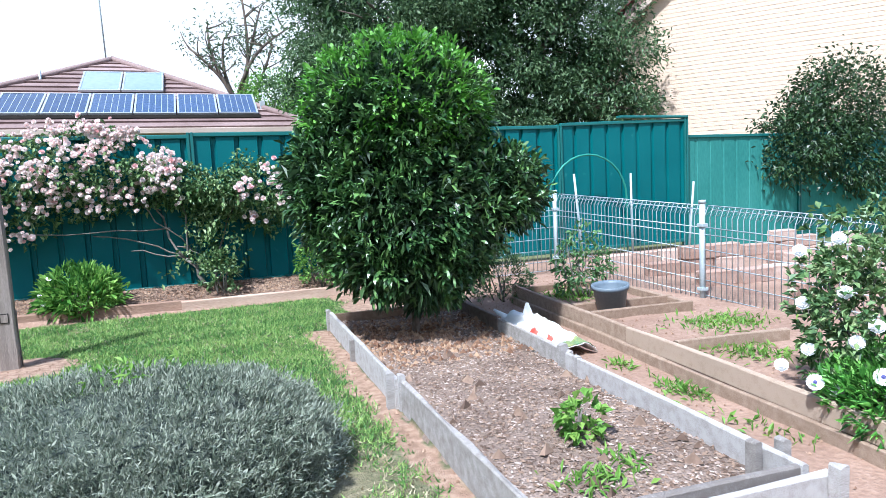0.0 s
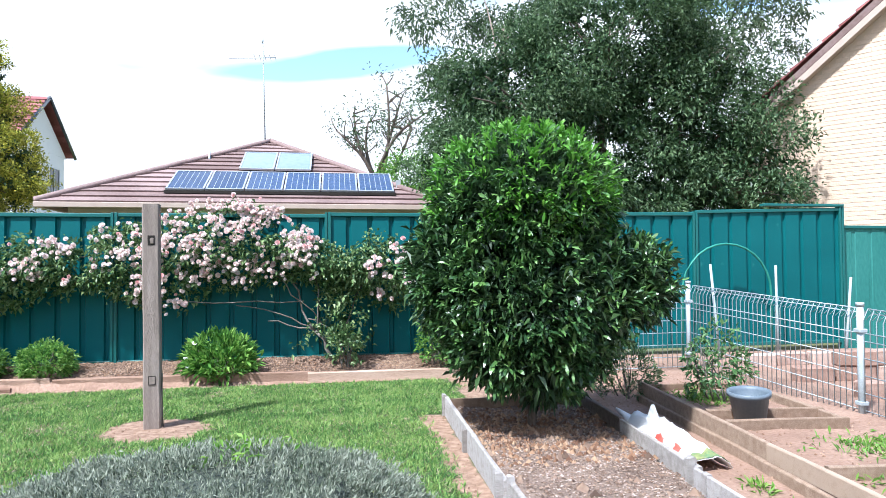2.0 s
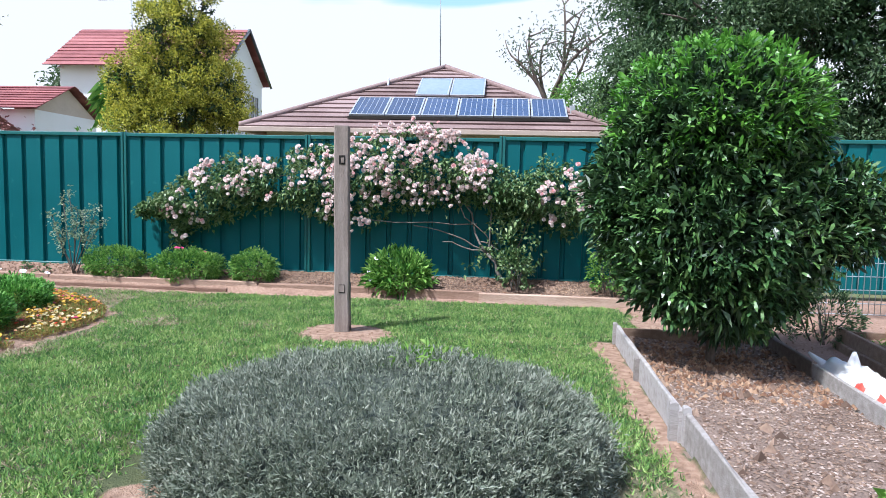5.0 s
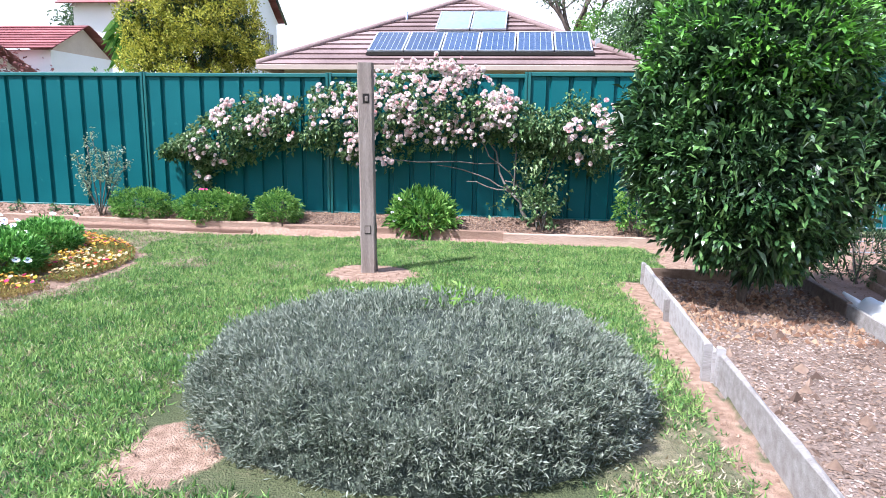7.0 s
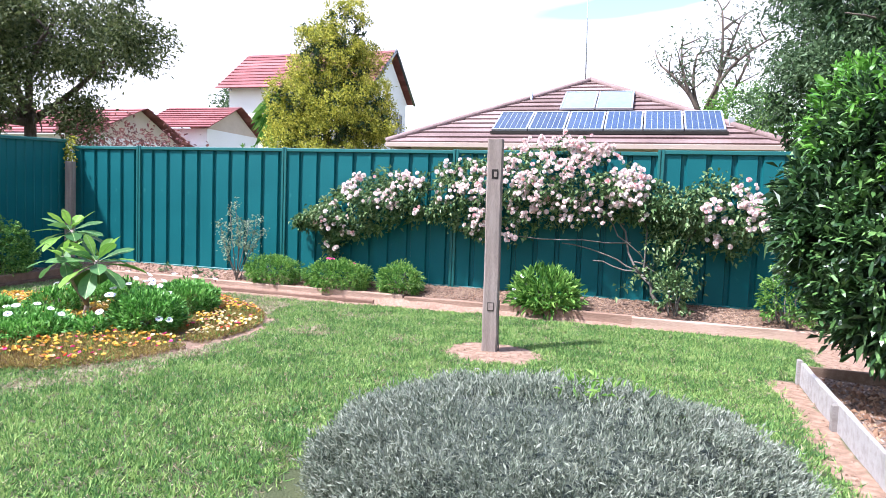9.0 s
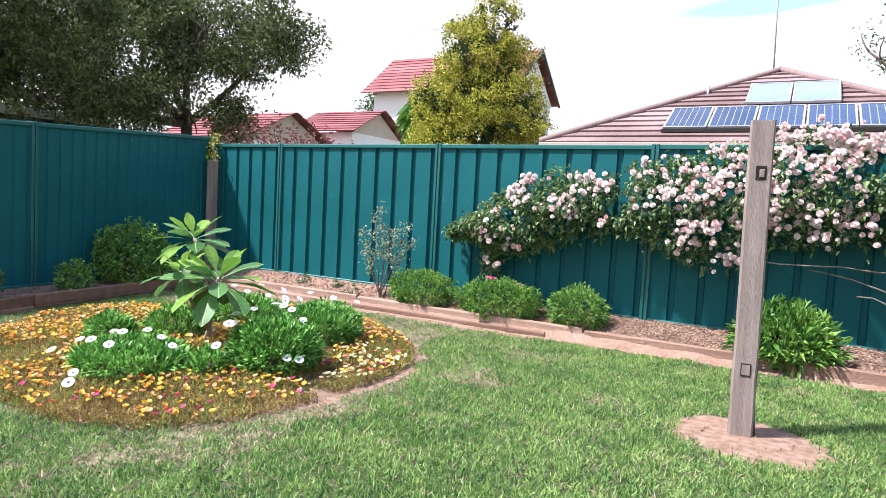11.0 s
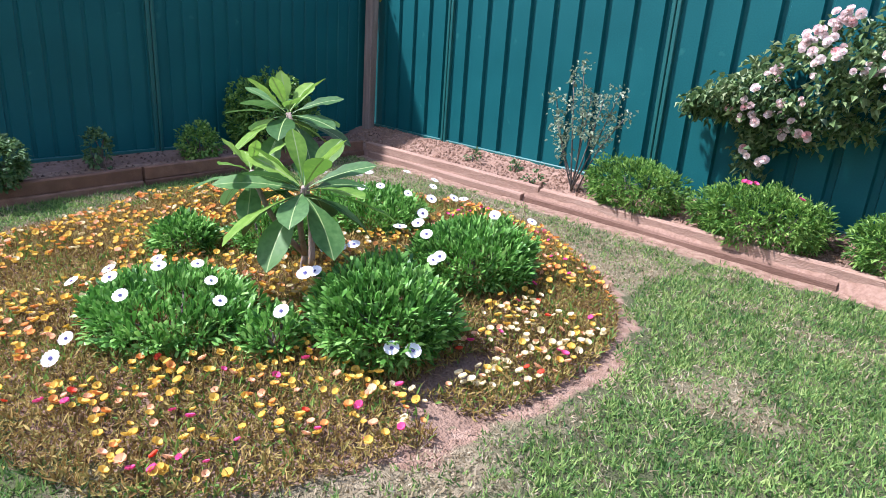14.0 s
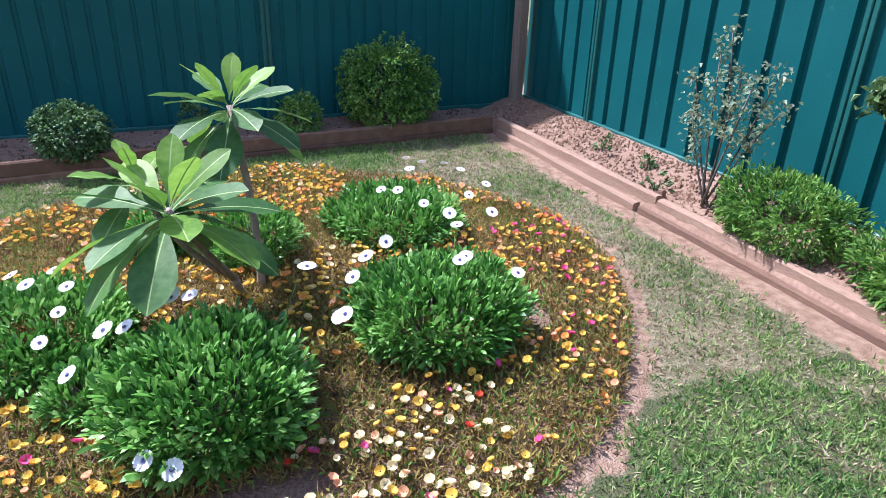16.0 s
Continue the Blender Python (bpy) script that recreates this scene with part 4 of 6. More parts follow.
roof_face(roof, (EX1, EY, EZ), (EX1, 31.6, EZ), AP, AB, M["brown_tile"], 15)
roof_face(roof, (EX1, 31.6, EZ), (EX0, 31.6, EZ), AB, AB, M["brown_tile"], 15)
for a in ((EX0, EY, EZ), (EX1, EY, EZ)):
    pts = [Vector(a).lerp(AP, i / 14) + Vector((0, 0, 0.05)) for i in range(15)]
    tubes("ridge_cap", [[(*p, 0.085) for p in pts]], M["brown_tile"], solar_house, sides=6)
tubes("ridge_cap", [[(*(AP + Vector((0, 0, 0.05))), 0.09), (*(AB + Vector((0, 0, 0.05))), 0.09)]], M["brown_tile"], solar_house, sides=6)
bm = bmesh.new()
box(bm, EX0 - 0.02, EX1 + 0.02, EY - 0.06, EY + 0.02, EZ - 0.11, EZ + 0.01, 0.01)
part("gutter", bm, M["fascia"], solar_house)
bm = bmesh.new()
box(bm, EX0 - 0.02, EX0 + 0.06, EY + 0.025, 31.6, EZ - 0.11, EZ + 0.01, 0.01)
part("gutter", bm, M["fascia"], solar_house)
tilt = math.degrees(math.atan2(AP.z - EZ, AP.y - EY))
slope = lambda y: EZ + (y - EY) * (AP.z - EZ) / (AP.y - EY) + 0.13


def roof_panel(x0, x1, y0, y1, face, cells):
    ln = (y1 - y0) / math.cos(radians(tilt))
    w = x1 - x0
    pan = new("solar_panel" if cells else "solar_water_heater")
    pan.parent = solar_house
    pan["label"] = "blue solar panel in an aluminium frame" if cells else "pale grey glazed solar water collector"
    pan.matrix_basis = pose(x0, y0, slope(y0), tilt, 0, 0)
    bm = bmesh.new()
    for q in ((0, w, 0, 0.04), (0, w, ln - 0.04, ln), (0, 0.04, 0.041, ln - 0.041), (w - 0.04, w, 0.041, ln - 0.041)):
        box(bm, q[0], q[1], q[2], q[3], -0.02, 0.03)
    part("frame", bm, M["alu"], pan)
    bm = bmesh.new()
    box(bm, 0.042, w - 0.042, 0.042, ln - 0.042, -0.01, 0.02)
    part("glass", bm, M[face], pan)
    if cells:
        bm = bmesh.new()
        for i in range(1, 6):
            x = 0.04 + (w - 0.08) * i / 6
            box(bm, x - 0.006, x + 0.006, 0.045, ln - 0.045, 0.0205, 0.023)
        part("busbars", bm, M["alu"], pan)
    return pan


pw = (6.33 - 0.80) / 6
for i in range(6):
    roof_panel(0.80 + i * pw, 0.80 + (i + 1) * pw - 0.03, 18.5, 19.70, "solar", True)
roof_panel(2.30, 3.21, 19.92, 21.25, "heater", False)
roof_panel(3.24, 4.18, 19.92, 21.25, "heater", False)
bm = bmesh.new()
box(bm, 0.78, 6.35, 18.44, 18.50, slope(18.47) - 0.08, slope(18.47) - 0.01)
part("mounting_rail", bm, M["hole"], solar_house)
bm = bmesh.new()
box(bm, 6.40, 6.52, 19.0, 19.3, slope(19.0) - 0.1, slope(19.0) + 0.12)
part("vent", bm, M["alu"], solar_house)
tubes("vent_pipe", [[(1.35, 21.0, 4.0, 0.035), (1.35, 21.0, 4.5, 0.035)]], M["alu"], solar_house)


def antenna(x, y, z0, z1, bar_z, x0, x1):
    an = thing("tv_antenna", (x, y, z0), "thin metal television mast with cross arms above a roof", "antenna")
    tubes("mast", [[(0, 0, 0, 0.022), (-0.08, 0, z1 - z0, 0.018)]], M["galv"], an)
    tubes("boom", [[(x0 - x, 0, bar_z - z0 - 0.06, 0.014), (x1 - x, 0, bar_z - z0 + 0.02, 0.014)]], M["galv"], an)
    for k in range(5):
        xx = x0 - x + (x1 - x0) * (0.55 + 0.11 * k)
        tubes("element", [[(xx, -0.3, bar_z - z0, 0.008), (xx, 0.3, bar_z - z0, 0.008)]], M["galv"], an, sides=4)
    tubes("tip", [[(-0.08, 0, z1 - z0 - 0.35, 0.03), (-0.08, 0, z1 - z0 - 0.2, 0.03)]], M["galv"], an)


antenna(2.70, 22.6, 5.05, 8.52, 7.72, 1.62, 3.02)

white_house = thing("white_two_storey_house", (0, 0, 0), "white two-storey house with red tiled gable roof", "house")
HX0, HX1, HY0, HY1, HZ = -20.6, -10.25, 36.0, 43.0, 7.70
bm = bmesh.new()
box(bm, HX0 + 0.6, HX1 - 0.4, HY0 + 0.6, HY1 - 0.6, -0.1, HZ + 0.1)
part("wall", bm, M["white_wall"], white_house)
V = [(HX1 - 0.39, HY0 + 0.3, HZ - 0.1), (HX1 - 0.39, HY1 - 0.3, HZ - 0.1), (HX1 - 0.39, 39.5, HZ + 2.3), (HX1 - 0.6, HY0 + 0.3, HZ - 0.1), (HX1 - 0.6, HY1 - 0.3, HZ - 0.1), (HX1 - 0.6, 39.5, HZ + 2.3)]
fill("gable", V, [(0, 1, 2), (3, 5, 4), (0, 3, 4, 1), (1, 4, 5, 2), (2, 5, 3, 0)], M["white_wall"], white_house)
roof = new("roof")
roof.parent = white_house
R0, R1 = Vector((HX0, 39.5, 10.45)), Vector((HX1, 39.5, 10.45))
roof_face(roof, (HX0, HY0, HZ), (HX1, HY0, HZ), R0, R1, M["red_tile"], 11)
roof_face(roof, (HX1, HY1, HZ), (HX0, HY1, HZ), R1, R0, M["red_tile"], 11)
V = [(HX0 + 0.61, HY0 + 0.3, HZ - 0.1), (HX0 + 0.61, HY1 - 0.3, HZ - 0.1), (HX0 + 0.61, 39.5, HZ + 2.4), (HX0 + 0.8, HY0 + 0.3, HZ - 0.1), (HX0 + 0.8, HY1 - 0.3, HZ - 0.1), (HX0 + 0.8, 39.5, HZ + 2.4)]
fill("gable", V, [(0, 1, 2), (3, 5, 4), (0, 3, 4, 1), (1, 4, 5, 2), (2, 5, 3, 0)], M["white_wall"], white_house)
for ya in (HY0, HY1):
    tubes("barge_board", [[(HX1, ya, HZ - 0.05, 0.10), (HX1, 39.5, 10.43, 0.10)]], M["dark_glass"], white_house, sides=4)


def far_window(parent, x, y, z, w, h, face_x=False):
    win = new("window")
    win.parent = parent
    bm = bmesh.new()
    f = 0.08
    for a in ((-w / 2 - f, w / 2 + f, h, h + f), (-w / 2 - f, w / 2 + f, -f, 0), (-w / 2 - f, -w / 2, 0, h), (w / 2, w / 2 + f, 0, h), (-0.03, 0.03, 0, h)):
        box(bm, a[0], a[1], -0.06, 0.02, a[2], a[3])
    part("frame", bm, M["white_wall"], win)
    bm = bmesh.new()
    box(bm, -w / 2, w / 2, -0.02, 0.01, 0, h)
    part("pane", bm, M["dark_glass"], win)
    win.matrix_basis = pose(x, y, z, 0, 0, 90 if face_x else 0)


far_window(white_house, -16.9, HY0 + 0.58, 5.3, 1.3, 1.7)
far_window(white_house, HX1 - 0.38, 38.2, 5.2, 1.5, 1.6, True)
far_window(white_house, HX1 - 0.38, 41.0, 5.2, 1.3, 1.6, True)
antenna(-16.3, 37.6, 8.8, 11.9, 11.65, -18.3, -15.1)

for nm, (x0, x1, y0, y1, z0, z1), lab in (("low_red_roof_house", (-19.2, -14.9, 28.0, 33.0, 4.36, 5.66), "low house with red tiled roof behind the fence"),
                                          ("low_red_roof_house", (-21.5, -15.7, 22.0, 28.0, 3.4, 4.78), "low house with faded red tiled roof behind trees")):
    hs = thing(nm, (0, 0, 0), lab, "house")
    bm = bmesh.new()
    box(bm, x0 + 0.4, x1 - 0.4, y0 + 0.4, y1 - 0.4, -0.1, z0)
    part("wall", bm, M["white_wall"], hs)
    roof = new("roof")
    roof.parent = hs
    ym = (y0 + y1) / 2
    roof_face(roof, (x0, y0, z0), (x1, y0, z0), (x0, ym, z1), (x1, ym, z1), M["red_tile"], 9)
    roof_face(roof, (x1, y1, z0), (x0, y1, z0), (x1, ym, z1), (x0, ym, z1), M["red_tile"], 9)
    V = [(x1 - 0.42, y0 + 0.4, z0 - 0.05), (x1 - 0.42, y1 - 0.4, z0 - 0.05), (x1 - 0.42, ym, z1 - 0.05), (x1 - 0.6, y0 + 0.4, z0 - 0.05), (x1 - 0.6, y1 - 0.4, z0 - 0.05), (x1 - 0.6, ym, z1 - 0.05)]
    fill("gable", V, [(0, 1, 2), (3, 5, 4), (0, 3, 4, 1), (1, 4, 5, 2), (2, 5, 3, 0)], M["cream_wall"], hs)

# brick house: a gable end turned towards the garden
brick_house = thing("brick_house", (0, 0, 0), "pale brick house gable with painted barge board", "house")
BA, BB = Vector((13.2, 15.0, 0)), Vector((16.74, 10.28, 0))
bdir = (BB - BA).normalized()
bnorm = Vector((bdir.y, -bdir.x, 0))
BLEN = (BB - BA).length
EAVE_Z, RISE = 3.66, 0.80
brz = math.degrees(math.atan2(bdir.y, bdir.x))
RIDGE_S = 4.6
core = [(0, 0.0, -0.1), (BLEN, 0.0, -0.1), (BLEN, 0.0, EAVE_Z + RIDGE_S * RISE), (RIDGE_S, 0, EAVE_Z + RIDGE_S * RISE), (0, 0, EAVE_Z)]
V = [(x, y + 0.012, z) for x, y, z in core] + [(x, 6.0, z) for x, y, z in core]
ob = fill("wall", V, [(0, 1, 2, 3, 4), (9, 8, 7, 6, 5)] + [(i, i + 5, (i + 1) % 5 + 5, (i + 1) % 5) for i in range(5)], M["mortar"], brick_house)
ob.matrix_basis = pose(BA.x, BA.y, 0, 0, 0, brz)


# ---- bricks of the gable that show above the fence ----
BW, BH = 0.24, 0.086
brick_me = {}
for nm, w in (("full", BW - 0.010),):
    bm = bmesh.new()
    box(bm, 0, w, 0.0085, 0.02, 0, BH - 0.010)
    me = bpy.data.meshes.new("brick")
    bm.to_mesh(me)
    bm.free()
    me.materials.append(M["brick"])
    brick_me[nm] = me
wall_m = pose(BA.x, BA.y, 0, 0, 0, brz)
bc = bmesh.new()
count = 0
for row in range(int(1.6 / BH), int(7.2 / BH)):
    z = row * BH
    s = -(BW / 2) * (row % 2)
    while s < BLEN - BW:
        top = EAVE_Z + RISE * min(max(s, 0), RIDGE_S) - 0.12
        if z < top and s >= 0:
            if 1.7 < z < 4.6 and 1.2 < s < 4.4 and count < 290 and row % 2 == 0:
                ob = new("brick", brick_me["full"])
                ob.parent = brick_house
                ob.matrix_basis = wall_m @ pose(s, -0.0005 - 0.003 * random.random(), z)
                count += 1
            else:
                d = random.uniform(0, 0.003)
                box(bc, s, s + BW - 0.010, 0.0085 - d, 0.014, z, z + BH - 0.010)
        s += BW
rest = part("bricks", bc, M["brick"], brick_house)
rest.matrix_basis = wall_m
tagged(rest, kind="stuff")
for nm, off, mat in (("barge_board", 0.0, "fascia"), ("verge", 0.16, "brown_tile")):
    bm = bmesh.new()
    rows = []
    for s in (-0.5, RIDGE_S):
        z = EAVE_Z + RISE * s + off
        rows.append([bm.verts.new((s, y, z + k)) for y, k in ((-0.20, -0.10), (0.06, -0.10), (0.06, 0.05), (-0.20, 0.05))])
    for j in range(4):
        bm.faces.new((rows[0][j], rows[0][(j + 1) % 4], rows[1][(j + 1) % 4], rows[1][j]))
    bm.faces.new(rows[0])
    bm.faces.new(rows[1])
    part(nm, bm, M[mat], brick_house).matrix_basis = wall_m
roof = new("roof")
roof.parent = brick_house
roof.matrix_basis = wall_m
roof_face(roof, (-0.6, 6.2, EAVE_Z - 0.1), (-0.6, -0.22, EAVE_Z - 0.1), (RIDGE_S, 6.2, EAVE_Z + RISE * RIDGE_S + 0.2), (RIDGE_S, -0.22, EAVE_Z + RISE * RIDGE_S + 0.2), M["red_tile"], 18)


# ---- plants ----
def leaves(name, parts_list, mat, parent, label="", kind=""):
    Vs, Fs, k = [], [], 0
    for V, F in parts_list:
        Vs.append(V)
        Fs.append(F + k)
        k += len(V)
    ob = fill(name, np.concatenate(Vs), np.concatenate(Fs), mat, parent, label)
    if kind:
        ob["kind"] = kind
    return ob


def clumps(P, D, k, length, width, spread=0.9, lift=0.1, reach=0.05, droop=0.25, blunt=False):
    """k leaves at each twig end P, spreading about its way D."""
    n = len(P)
    PP = np.repeat(P, k, 0) + RNG.normal(0, reach, (n * k, 3))
    DD = unit(np.repeat(D, k, 0) + RNG.normal(0, spread, (n * k, 3)) + [0, 0, lift])
    L = length * RNG.uniform(0.65, 1.25, n * k)
    return (round_leaf_rows if blunt else leaf_rows)(PP, DD, L, L * width / length * RNG.uniform(0.8, 1.2, n * k), droop)


def crown(blobs, n, k, length, width, **kw):
    """Leaf clumps on a set of ellipsoids, thinned unevenly so that the outline breaks up."""
    vol = np.array([r[0] * r[1] + r[1] * r[2] + r[0] * r[2] for _, r in blobs])
    out = []
    inner, gap, gap_scale = kw.pop("inner", 0.55), kw.pop("gap", -0.22), kw.pop("gap_scale", 3.2)
    for (c, r), v in zip(blobs, vol):
        m = int(n * v / vol.sum())
        P, D = shell(m, c, r, inner)
        g = gap_scale / max(r)
        keep = np.array([noise.noise((p[0] * g, p[1] * g, p[2] * g)) > gap for p in P])
        out.append(clumps(P[keep], D[keep], k, length, width, **kw))
    return out


def puffs(blobs, n, size):
    """Small rounded tufts spread over the upper and outer skin of a set of ellipsoids."""
    vol = np.array([q[0] * q[1] + q[1] * q[2] + q[0] * q[2] for _, q in blobs])
    out = []
    for (c, q), v in zip(blobs, vol):
        P, _ = shell(max(3, int(n * v / vol.sum())), c, q, 0.72)
        out += [(tuple(p), tuple(size * RNG.uniform(0.6, 1.3) * np.array([1.0, 1.0, 0.75]))) for p in P]
    return out


def tree(name, base, label, blobs, n, k, length, width, leaf, bark="bark", trunk_r=0.12, fork=0.35, more=None, heart=0, tufts=None, **kw):
    tr = thing(name, base, label, "tree")
    b = Vector(base)
    local = [((c[0] - b.x, c[1] - b.y, c[2] - b.z), r) for c, r in blobs]
    topz = max(c[2] for c, r in local)
    f = Vector((0, 0, topz * fork))
    paths = [bend((0, 0, -0.05), f, trunk_r, trunk_r * 0.75, 6, 0.05)]
    for c, r in local:
        paths.append(bend(f, c, trunk_r * 0.6, trunk_r * 0.18, 6, 0.12))
        for _ in range(4):
            e = Vector(c) + Vector([random.uniform(-0.75, 0.75) * q for q in r])
            paths.append(bend(Vector(c) * 0.75 + f * 0.25, e, trunk_r * 0.2, trunk_r * 0.05, 4, 0.12))
    tubes("trunk", paths, M[bark], tr, sides=7)
    leaves("crown", crown(puffs(local, *tufts) if tufts else local, n, k, length, width, **kw), M[leaf], tr)
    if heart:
        # near-black leaves put the crown's inner shade into colour
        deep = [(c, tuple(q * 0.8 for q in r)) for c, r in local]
        leaves("inner_leaves", crown(deep, heart, k, length * 1.3, width * 1.5, inner=0.55, spread=1.0, gap=-1.0), M["vine_and_shade_leaf"], tr)
    if more:
        leaf2, share, zmin = more
        up = [((c[0], c[1], c[2] + r[2] * 0.24), (r[0] * 0.98, r[1] * 0.98, r[2] * 0.80)) for c, r in local if c[2] > zmin]
        leaves("young_growth", crown(up, int(n * share), k, length, width, **{**kw, "inner": 0.9}), M[leaf2], tr)
    return tr


# dense evergreen in the raised bed
T = (6.24, 6.86)
tree("evergreen_tree", (T[0], T[1], 0.06), "dense dark green broadleaf tree growing in the raised bed",
     [((6.22, 6.86, 1.05), (0.84, 0.82, 0.60)), ((6.18, 6.86, 1.62), (0.71, 0.70, 0.62)), ((6.92, 6.75, 1.12), (0.36, 0.40, 0.36)), ((5.66, 6.8, 1.20), (0.34, 0.40, 0.42)),
      ((6.2, 6.8, 0.68), (0.66, 0.62, 0.36)), ((6.3, 6.62, 0.50), (0.30, 0.25, 0.2))],
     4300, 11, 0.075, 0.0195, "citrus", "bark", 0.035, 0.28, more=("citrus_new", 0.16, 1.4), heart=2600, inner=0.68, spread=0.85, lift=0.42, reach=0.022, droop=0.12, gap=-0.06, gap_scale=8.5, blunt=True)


def dome(name, centre, radii, mat, parent, seg=20, rings=9, rough=0.06, low=-1.0):
    """A lumpy rounded body."""
    V, F = [], []
    for i in range(rings + 1):
        z = low + (1 - low) * i / rings
        rr = math.sqrt(max(0, 1 - z * z))
        for j in range(seg):
            a = 2 * math.pi * j / seg
            d = Vector((rr * math.cos(a), rr * math.sin(a), z))
            q = 1 + rough * noise.noise(d * 3.1 + Vector(centre))
            V.append((centre[0] + d.x * radii[0] * q, centre[1] + d.y * radii[1] * q, centre[2] + d.z * radii[2] * q))
    for i in range(rings):
        for j in range(seg):
            F.append((i * seg + j, i * seg + (j + 1) % seg, (i + 1) * seg + (j + 1) % seg, (i + 1) * seg + j))
    return fill(name, V, F, mat, parent, smooth=True)


# lavender mound
lav = thing("lavender_bush", (LAV[0], LAV[1], 0), "wide silver-grey lavender mound on the lawn", "shrub")
# filler dome that hides the ground, coloured dark for shade between leaves
dome("inner_growth", (0, 0, -0.02), (LAV_R[0] * 0.92, LAV_R[1] * 0.92, 0.385), M["lavender_shade_core"], lav, 36, 10, 0.05, 0.0)
n = 7600
d = unit(RNG.normal(0, 1, (n, 3)) * [1, 1, 0.8])
d[:, 2] = np.abs(d[:, 2])
rho = np.maximum(np.hypot(d[:, 0], d[:, 1]), 1e-4)
flat = np.column_stack([d[:, 0] * rho ** -0.22, d[:, 1] * rho ** -0.22, d[:, 2] ** 0.72])
lump = np.array([1 + 0.05 * noise.noise((v[0] * 3.5, v[1] * 3.5, v[2] * 3.5)) + 0.10 * noise.noise((v[0] * 12, v[1] * 12, v[2] * 12)) for v in d])[:, None]
P = flat * [LAV_R[0] * 0.95, LAV_R[1] * 0.95, 0.42] * lump * RNG.uniform(0.93, 1.0, (n, 1))
leaves("foliage", [clumps(P, d + [0, 0, 0.5], 13, 0.027, 0.0062, 0.95, 0.25, 0.014, 0.0)], M["lavender"], lav)
P = np.array([[0.15, 0.25, 0.42]]) + RNG.normal(0, 1, (60, 3)) * [0.10, 0.07, 0.02]
leaves("green_shoot", [leaf_rows(P, RNG.normal(0, 0.7, (60, 3)) + [0, 0, 0.8], np.full(60, 0.06), np.full(60, 0.018))], M["weed"], lav, "fresh green shoot in the mound", "stuff")


def bush(name, at, r, h, n, leaf, length, width, label, category="shrub", group="", lift=0.5, stems=6, spread=0.6, ry=None, k=7, inner=0.55, droop=0.15, blunt=False):
    """A low rounded bush: stems and leaf clumps over a half dome."""
    b = thing(name, at, label, category, group)
    ry = ry or r
    P, D = shell(n // k, (0, 0, h * 0.42), (r * 0.93, ry * 0.93, h * 0.56), inner, -0.75)
    q = np.array([1 + 0.16 * noise.noise((p[0] * 6 + at[0] * 9, p[1] * 6 + at[1], p[2] * 6)) for p in P])[:, None]
    P = P * q
    tubes("branchwork", [bend((random.uniform(-0.2, 0.2) * r, random.uniform(-0.2, 0.2) * r, -0.03), (random.uniform(-0.6, 0.6) * r, random.uniform(-0.6, 0.6) * ry, h * random.uniform(0.45, 0.75)), 0.008, 0.004, 4, 0.1)
                    for _ in range(stems)], M["cane"], b, sides=5)
    leaves("foliage", [clumps(P, D, k, length, width, spread, lift, length * 0.25, droop, blunt)], M[leaf], b)
    return b


def gz(x, y):
    return ground_height(x, y)


# ---- daisy-like blooms, shared meshes ----
def petal_disc(name, r, n, mat, cup=0.0, wide=0.5, two=False):
    V, F = [], []
    for ring in range(2 if two else 1):
        for i in range(n):
            a = 2 * math.pi * (i + 0.5 * ring) / n
            ca, sa = math.cos(a), math.sin(a)
            w = math.pi * r / n * wide * 1.6
            rr = r * (1 - 0.25 * ring)
            k = len(V)
            for rad, ww, z in ((0.12 * rr, 0.35 * w, 0.0), (0.62 * rr, w, cup * 0.5), (rr, 0.45 * w, cup)):
                z += ring * 0.25 * r
                V += [(ca * rad - sa * ww, sa * rad + ca * ww, z), (ca * rad + sa * ww, sa * rad - ca * ww, z)]
            F += [(k, k + 1, k + 3, k + 2), (k + 2, k + 3, k + 5, k + 4)]
    me = bpy.data.meshes.new(name)
    me.from_pydata(V, [], F)
    me.materials.append(M[mat])
    return me


def button(name, r, mat, z=0.004):
    V = [(0, 0, z + r * 0.5)] + [(r * math.cos(2 * math.pi * i / 8), r * math.sin(2 * math.pi * i / 8), z) for i in range(8)]
    me = bpy.data.meshes.new(name)
    me.from_pydata(V, [], [(0, 1 + i, 1 + (i + 1) % 8) for i in range(8)])
    me.materials.append(M[mat])
    return me


DAISY, EYE = petal_disc("daisy_petals", 0.032, 14, "white_petal", 0.004, 0.85), button("daisy_eye", 0.008, "blue_eye")


def daisy(parent, local, way=(0, 0, 1), size=1.0):
    q = Vector(way).normalized().to_track_quat("Z", "Y").to_matrix().to_4x4()
    fl = new("bloom", DAISY)
    fl.parent = parent
    fl.matrix_basis = Matrix.Translation(local) @ q @ Matrix.Diagonal((size, size, size, 1))
    ey = new("flower_centre", EYE)
    ey.parent = fl


